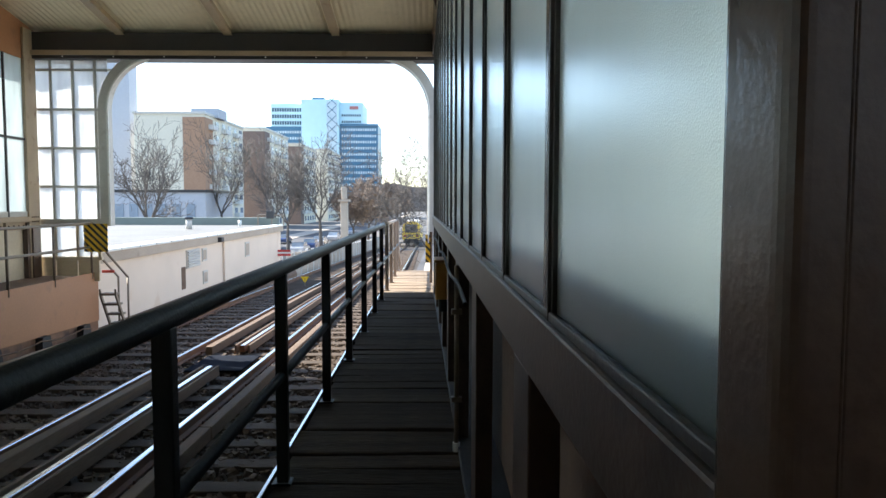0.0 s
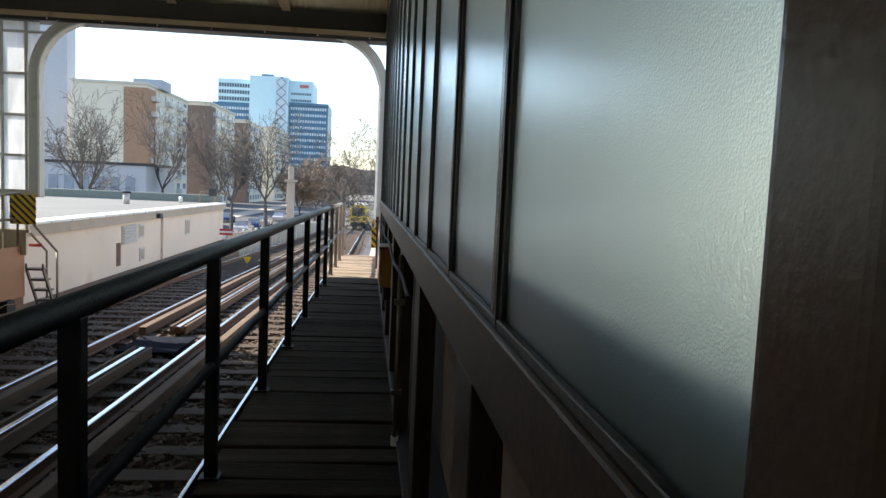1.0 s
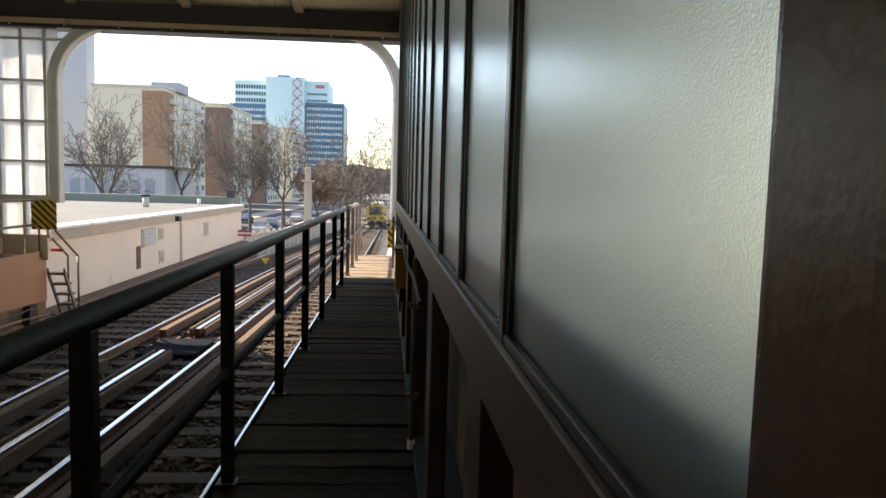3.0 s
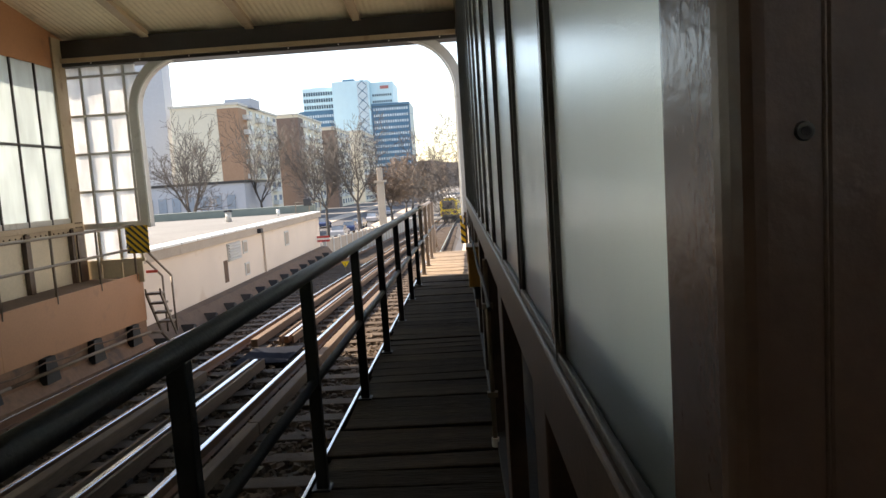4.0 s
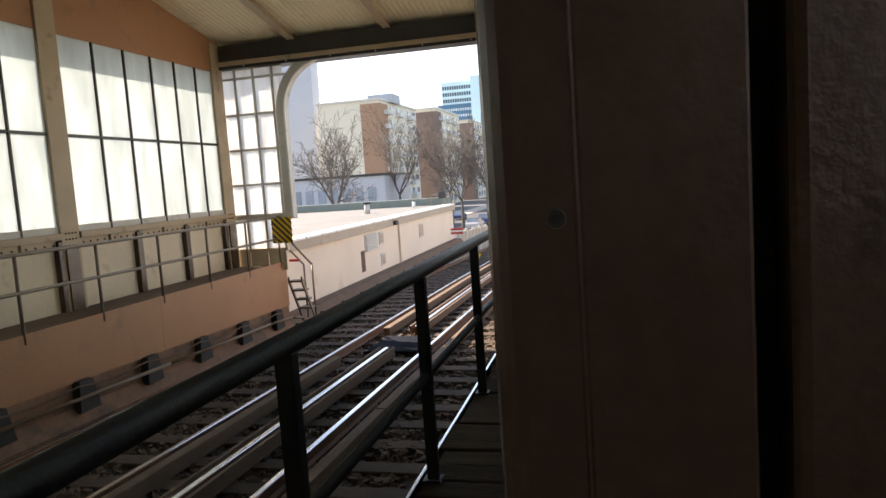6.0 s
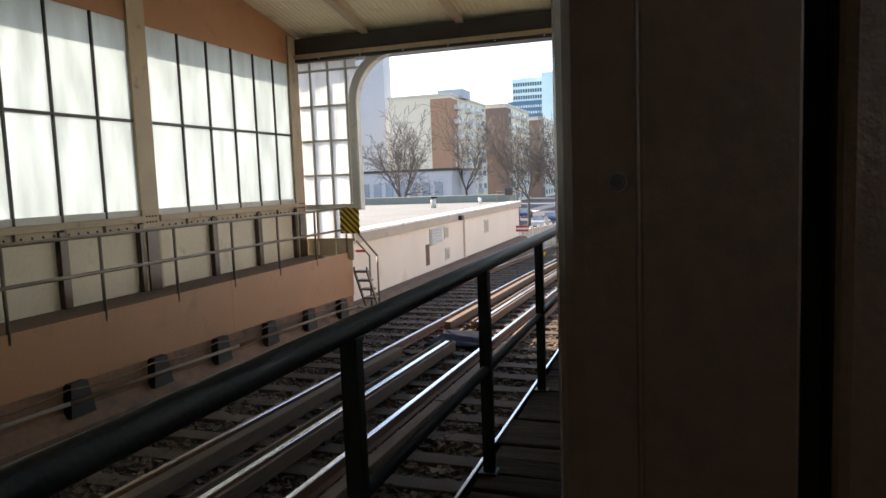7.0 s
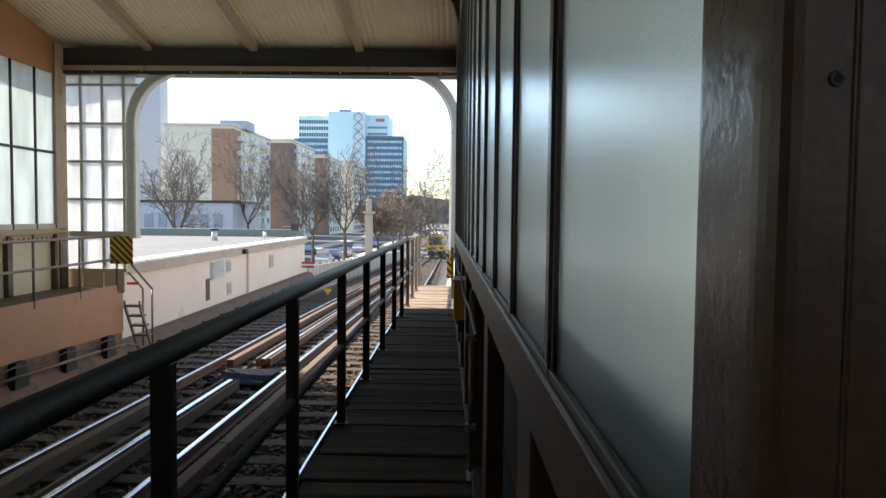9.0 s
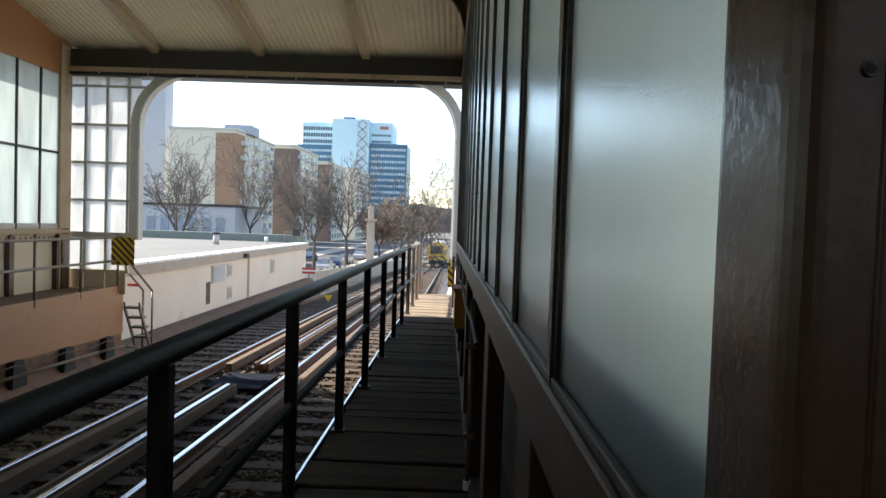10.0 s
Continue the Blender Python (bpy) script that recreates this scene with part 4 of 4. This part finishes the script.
        prof = [(-1.1, 0.75), (-1.15, 1.0), (-1.15, 2.3), (-1.05, 2.75), (-0.8, 3.02), (-0.4, 3.14), (0.4, 3.14), (0.8, 3.02), (1.05, 2.75), (1.15, 2.3), (1.15, 1.0), (1.1, 0.75)]
        bm = B()
        prism(bm, prof, "y", y0, y0 + 12.6)
        bmesh.ops.bevel(bm, geom=[e for e in bm.edges if abs(e.verts[0].co.y - e.verts[1].co.y) < 0.01], offset=0.08, segments=2, affect="EDGES")
        for v in bm.verts:
            v.co.z += -0.038 * v.co.y
        body = part("car_body", bm, "yellow", t)
        part("underframe", bx(B(), -1.0, 1.0, y0 + 0.3, y0 + 12.3, z0 + 0.3, z0 + 0.78, 0.03), "dark", t)
        part("roof_panel", bx(B(), -0.75, 0.75, y0 + 0.3, y0 + 12.2, z0 + 2.95, z0 + 3.2, 0.05), "grey", body)
        for s in (-1, 1):
            for k in range(5):
                bm = B()
                yy = y0 + 0.9 + 2.35 * k
                bx(bm, s * 1.15 - 0.012, s * 1.15 + 0.012, yy, yy + 1.5, z0 - 0.038 * (yy - y0) + 1.6, z0 - 0.038 * (yy - y0) + 2.35, 0.005)
                part("side_window", bm, "window", body)
        for yy in (2.2, 10.2):
            for s in (-0.72, 0.72):
                for q in (-0.8, 0.8):
                    bm = B()
                    rod(bm, (s - 0.06, y0 + yy + q, z0 - 0.038 * yy + 0.37), (s + 0.06, y0 + yy + q, z0 - 0.038 * yy + 0.37), 0.37, 16)
                    part("wheel", bm, "black", t)
    bm = B()
    bx(bm, -0.78, 0.78, -0.02, 0.03, 1.72, 2.45, 0.04)
    part("rear_window", bm, "train_glass", t)
    part("window_frame", bx(B(), -0.84, 0.84, -0.012, 0.02, 1.66, 2.78, 0.05), "dark", t)
    part("destination_bar", bx(B(), -0.6, 0.3, -0.03, 0.02, 2.58, 2.75, 0.01), "window", t)
    for s in (-0.78, 0.78):
        part("tail_lamp", rod(B(), (s, -0.03, 1.25), (s, 0.02, 1.25), 0.09, 12), "tail", t)
        part("lamp_panel", bx(B(), s - 0.2, s + 0.2, -0.018, 0.02, 1.08, 1.36, 0.02), "dark", t)
    part("bumper", bx(B(), -0.9, 0.9, -0.12, 0.1, 0.72, 0.92, 0.03), "dark", t)
    part("coupler", rod(B(), (0, -0.4, 0.62), (0, 0.2, 0.62), 0.12, 10), "black", t)


train()


# ---------------------------------------------------------------- trees
def tree(name, at, height, seed, label, spread=0.55, depth=5, trunk=0.24, kids=3, twig="twig", lean=(0, 0), first_fork=0.28, droop=0.0, thin=0.012):
    rng = random.Random(seed)
    wood_v, wood_f, twig_v, twig_f = [], [], [], []

    def limb(p, q, r0, r1, k, vs, fs):
        d = (q - p).normalized()
        u = d.orthogonal().normalized()
        w = d.cross(u)
        b = len(vs)
        for c, r in ((p, r0), (q, r1)):
            for i in range(k):
                a = 2 * math.pi * i / k
                vs.append(tuple(c + u * (r * math.cos(a)) + w * (r * math.sin(a))))
        for i in range(k):
            fs.append((b + i, b + (i + 1) % k, b + k + (i + 1) % k, b + k + i))

    def grow(p, d, length, r, level):
        n = (3, 5, 4, 3, 2, 2)[level]
        for s in range(n):
            turn = Vector((rng.gauss(0, 1), rng.gauss(0, 1), rng.gauss(0, 1))) * (0.05 + 0.06 * level)
            d = (d + turn + Vector((0, 0, 0.13 - droop * level))).normalized()
            q = p + d * (length / n)
            r1 = max(thin, r * (1 - 0.6 / n))
            if level <= 1:
                limb(p, q, r, r1, 7 if level == 0 else 5, wood_v, wood_f)
            else:
                limb(p, q, r, r1, 3, twig_v, twig_f)
            p, r = q, r1
            if level == depth or (level == 0 and s < n - 1):
                continue
            for j in range(4 if level == 0 else kids if rng.random() < 0.75 else 1):
                side = Matrix.Rotation(rng.uniform(0, 6.283) if level else 1.57 * j + rng.uniform(-0.4, 0.4), 3, d) @ d.orthogonal().normalized()
                ang = rng.uniform(0.25, 0.6) + (spread - 0.3 if level else spread * 0.3)
                nd = (d * math.cos(ang) + side * math.sin(ang)).normalized()
                grow(p, nd, length * (rng.uniform(1.2, 1.7) if level == 0 else rng.uniform(0.38, 0.62)), r * (0.75 if level == 0 else rng.uniform(0.45, 0.6)), level + 1)

    grow(Vector((0, 0, 0)), Vector((lean[0], lean[1], 1)).normalized(), height * first_fork, trunk, 0)
    top = max(v[2] for v in twig_v)
    k = height / top
    t = thing(name, label, "tree", at=at)
    for nm, vs, fs, mat in (("trunk", wood_v, wood_f, "bark"), ("crown", twig_v, twig_f, twig)):
        me = bpy.data.meshes.new(nm)
        me.from_pydata([(x * k, y * k, z * k) for x, y, z in vs], [], fs)
        me.materials.append(M[mat])
        o = new(nm, me)
        o.parent = t
    return t


G = -4.9
tree("plane_tree", (-27.2, 70, G), 15.6, 11, "tall bare plane tree with forked dark limbs", 0.62, 4, 0.34, 2, "bark", first_fork=0.26, thin=0.02)
tree("plane_tree", (-27.6, 95, G), 17.3, 12, "tall bare tree before the apartment blocks", 0.4, 4, 0.3, 2, "bark", thin=0.02)
tree("plane_tree", (-21.2, 98, G), 16.5, 13, "slender bare tree before a brick facade", 0.4, 4, 0.28, 2, "bark", thin=0.02)
tree("plane_tree", (-13.0, 85, G), 15.8, 14, "tall bare tree before the glass tower", 0.58, 4, 0.3, 2, "bark", first_fork=0.25, thin=0.02)
tree("plane_tree", (-17.5, 88, G), 14.5, 15, "bare street tree with fine branches", 0.4, 4, 0.3, 2, "bark", thin=0.024)
for k in range(8):
    tree("street_tree", (-10.6 + 0.4 * (k % 2) + 0.2 * k, 100 + 15 * k, G), 10.6 + 0.5 * (k % 3), 30 + k, "bare street tree with a dense brown twiggy crown", 0.85, 5, 0.3, 2, "twig", thin=0.04)
tree("roadside_tree", (0.6, 45, G), 12.4, 61, "bare tree with thin branches beside the line", 0.95, 4, 0.14, 3, "bark", lean=(0.0, 0), first_fork=0.4, thin=0.016)
for k in range(4):
    tree("street_tree", (9.5 + 2 * (k % 2), 120 + 28 * k, G), 10.0, 80 + k, "bare brown tree along the other side of the street", 0.7, 4, 0.22, 2, "twig", thin=0.03)


# ---------------------------------------------------------------- street and far buildings
def street():
    bm = B()
    prism(bm, [(-24, -4.9), (-14.8, -4.9), (-14.8, -4.86), (-24, -4.86)], "y", 20, 420)
    tagged(part("road", bm, "asphalt"), "grey asphalt street beside the line", "road", kind="structure")
    for x0, x1 in ((-14.8, -12.2), (-27.5, -24)):
        bm = B()
        prism(bm, [(x0, -4.9), (x1, -4.9), (x1, -4.74), (x0, -4.74)], "y", 20, 420)
        tagged(part("pavement", bm, "band"), "pale paved footway with a raised kerb", "pavement", kind="structure")


street()


def car(x, y, paint, label):
    t = thing("parked_car", label, "car", at=(x, y, -4.86), group="parked cars")
    bm = B()
    prism(bm, [(-2.1, 0.3), (2.1, 0.3), (2.15, 0.7), (1.2, 0.92), (-1.9, 0.95), (-2.15, 0.75)], "x", -0.85, 0.85)
    part("body", bm, paint, t)
    bm = B()
    prism(bm, [(-1.8, 0.94), (1.1, 0.92), (0.4, 1.42), (-1.3, 1.45)], "x", -0.72, 0.72)
    part("cabin", bm, "window", t)
    for sx in (-0.82, 0.82):
        for sy in (-1.3, 1.35):
            w = part("wheel", rod(B(), (sx - 0.1, sy, 0.31), (sx + 0.1, sy, 0.31), 0.31, 16), "black", t)
            part("rim", rod(B(), (sx - 0.105, sy, 0.31), (sx + 0.105, sy, 0.31), 0.18, 12), "grey", w)


for i, (x, y) in enumerate(((-16, 88), (-16, 96), (-16.1, 104), (-23, 92), (-16, 118), (-22.8, 110), (-16, 140))):
    car(x, y, ("car_a", "car_c")[i % 2], ("silver parked car by the kerb", "dark blue parked car by the kerb")[i % 2])


def pillar():
    t = thing("stone_pillar", "pale stone pillar with a stepped top beside the street", "pillar", at=(-9.4, 80, G))
    part("base", bx(B(), -0.75, 0.75, -0.75, 0.75, 0, 1.2, 0.05), "felt", t)
    part("shaft", bx(B(), -0.4, 0.4, -0.4, 0.4, 1.2, 6.5, 0.05), "band", t)
    part("cornice", bx(B(), -0.65, 0.65, -0.65, 0.65, 6.5, 6.75, 0.03), "band", t)
    part("cap", bx(B(), -0.3, 0.3, -0.3, 0.3, 6.75, 8.2, 0.1), "band", t)


pillar()

SHARED = {}


def pane_grid(parent, name, mat, xs, zs, y, w, h, axis="y", frame=None):
    """Windows of a facade: one mesh, an object each. axis y faces the hall, x faces the street."""
    key = (name, mat, w, h, axis)
    for a in xs:
        for z in zs:
            at = (a, y, z) if axis == "y" else (y, a, z)
            if key not in SHARED:
                bm = B()
                if axis == "y":
                    bx(bm, -w / 2, w / 2, -0.12, 0.12, 0, h)
                else:
                    bx(bm, -0.12, 0.12, -w / 2, w / 2, 0, h)
                ob = part(name, bm, mat, parent)
                ob.location = at
                SHARED[key] = ob
            else:
                again(SHARED[key], parent, at)


def frange(a, b, n):
    return [a + (b - a) * (k + 0.5) / n for k in range(n)]


def apartment(x0, x1, y0, y1, top, face, label, floors=8, end_face=None, split=None):
    t = thing("apartment_block", label, "building", group="apartment blocks")
    part("wall", bx(B(), x0, x1, y0, y1, G, top), face, t)
    if split is not None:
        part("brick_end", bx(B(), split, x1 + 0.15, y0 - 0.15, y0 + 5, G, top - 0.6), end_face, t)
    part("roof_edge", bx(B(), x0 - 0.25, x1 + 0.25, y0 - 0.25, y1 + 0.25, top, top + 0.45), "grey", t)
    h = (top - G) / floors
    zs = [G + h * k + 0.9 for k in range(floors)]
    n = max(2, int((y1 - y0) / 4.2))
    pane_grid(t, "window", "window", frange(y0 + 1.5, y1, n), zs, x1, 1.9, 1.4, "x")
    for k in range(1, floors):
        for yy in frange(y0 + 1.5, y1, n)[::2]:
            key = ("balcony", 0)
            at = (x1 + 0.6, yy, G + h * k + 0.2)
            if key not in SHARED:
                SHARED[key] = part("balcony", bx(B(), -0.6, 0.6, -1.5, 1.5, 0, 0.95), "felt", t)
                SHARED[key].location = at
            else:
                again(SHARED[key], t, at)
    return t


t = thing("high_rise", "tall plain pale grey high-rise wall in shade", "building")
part("wall", bx(B(), -70, -62.6, 148, 152, G, 54), "facade_grey", t)
part("roof_edge", bx(B(), -70.2, -62.4, 147.8, 152.2, 54, 54.6), "grey", t)
a = apartment(-58.4, -44.6, 140, 168, 19.0, "facade_cream", "cream apartment block with a brick brown corner", 8, "brick", -48.8)
part("lift_house", bx(B(), -49.2, -43.6, 146, 152, 19.0, 20.9), "facade_grey", a)
part("lift_house", bx(B(), -55.5, -53, 150, 154, 19.0, 20.4), "facade_grey", a)
apartment(-50, -41.4, 176, 204, 19.9, "facade_cream", "apartment block with dark brick end and street side balconies", 8, "brick_dark", -49.9)
a = apartment(-48, -39.5, 212, 240, 19.1, "facade_cream", "apartment block with brown brick end along the street", 8, "brick_dark", -47.9)
apartment(-46, -37, 250, 285, 20.4, "facade_cream", "pale apartment block further along the street", 8)


# Added out of view: reflects sunlight onto the right-hand panes.
t = thing("street_house", "unseen block added to throw light onto the right panes", "building")
part("wall", bx(B(), 15, 27, -40, 38, G, 6.5), "house", t)
part("roof", bx(B(), 14.7, 27.3, -40.3, 38.3, 6.5, 7.1), "grey", t)


def shop_block():
    t = thing("low_shop", "low pale two-storey building behind the bare tree", "building")
    part("wall", bx(B(), -44, -29, 92, 104, G, 2.8), "facade_grey", t)
    part("roof_edge", bx(B(), -44.2, -28.8, 91.8, 104.2, 2.8, 3.15), "dark", t)
    pane_grid(t, "window", "window", frange(-43, -30, 7), [-3.4, -0.6], 92, 1.1, 1.9)


shop_block()


def tower():
    t = thing("office_tower", "blue glass office tower with a pale cyan core", "tower block", at=(2.6, 0, -1.2))
    y = 300
    part("left_wing", bx(B(), -73, -57.5, y, y + 22, G, 35.2), "tower_blue", t)
    part("left_upper", bx(B(), -71, -57.5, y + 0.5, y + 22, 35.2, 44.8), "tower_pale", t)
    part("core", bx(B(), -57.5, -41.8, y - 3, y + 24, G, 46.2), "tower_pale", t)
    part("right_upper", bx(B(), -41.8, -32.2, y + 1, y + 22, 34, 45.5), "tower_pale", t)
    part("right_wing", bx(B(), -41.8, -25.6, y, y + 22, G, 36.4), "tower_blue", t)
    part("roof_plant", bx(B(), -54, -49, y + 4, y + 12, 46.2, 48.0), "tower_blue", t)
    part("roof_plant", bx(B(), -68, -62, y + 6, y + 12, 44.8, 45.8), "tower_pale", t)
    pane_grid(t, "dark_window", "tower_dark", frange(-70.6, -58, 12), [36.0 + 2.75 * k for k in range(3)], y + 0.5, 0.78, 1.5)
    pane_grid(t, "window", "tower_window", frange(-72.5, -58, 14), [11.5 + 2.6 * k for k in range(9)], y, 0.62, 1.05)
    pane_grid(t, "window", "tower_window", frange(-41.2, -26.2, 15), [10.0 + 2.6 * k for k in range(10)], y, 0.62, 1.05)
    pane_grid(t, "dark_window", "tower_dark", frange(-41.2, -32.8, 9), [36.9, 39.6], y + 0.95, 0.6, 0.9)
    for z in (34.9, 9.0):
        part("floor_band", bx(B(), -41.8, -25.5, y - 0.2, y, z, z + 0.5), "tower_dark", t)
    part("lettering_bar", bx(B(), -37.6, -34.0, y + 0.8, y + 1, 42.6, 43.9), "tower_red", t)
    part("core_recess", bx(B(), -46.8, -42.5, y - 3.2, y - 3, 12, 45.5), "tower_window", t)
    for z in range(16, 45, 4):
        part("cross_brace", rod(B(), (-46.6, y - 3.4, z), (-42.7, y - 3.4, z + 3.6), 0.12, 6), "tower_blue", t)
        part("cross_brace", rod(B(), (-42.7, y - 3.4, z), (-46.6, y - 3.4, z + 3.6), 0.12, 6), "tower_blue", t)


tower()


def far_hill():
    bm = B()
    rng = random.Random(5)
    pts = [(-300 + 10 * k, 10 + 3 * math.sin(k * 0.35) + 2 * rng.random()) for k in range(61)]
    rows = []
    for x, z in pts:
        rows.append([bm.verts.new((x, 560, -5)), bm.verts.new((x, 560, z + 6)), bm.verts.new((x, 620, z + 6)), bm.verts.new((x, 620, -5))])
    for a, b in zip(rows, rows[1:]):
        for k in range(3):
            bm.faces.new((a[k], b[k], b[k + 1], a[k + 1]))
    tagged(part("far_woods", bm, "woods"), "hazy brown line of bare woods on the horizon", "woods", kind="stuff")


far_hill()
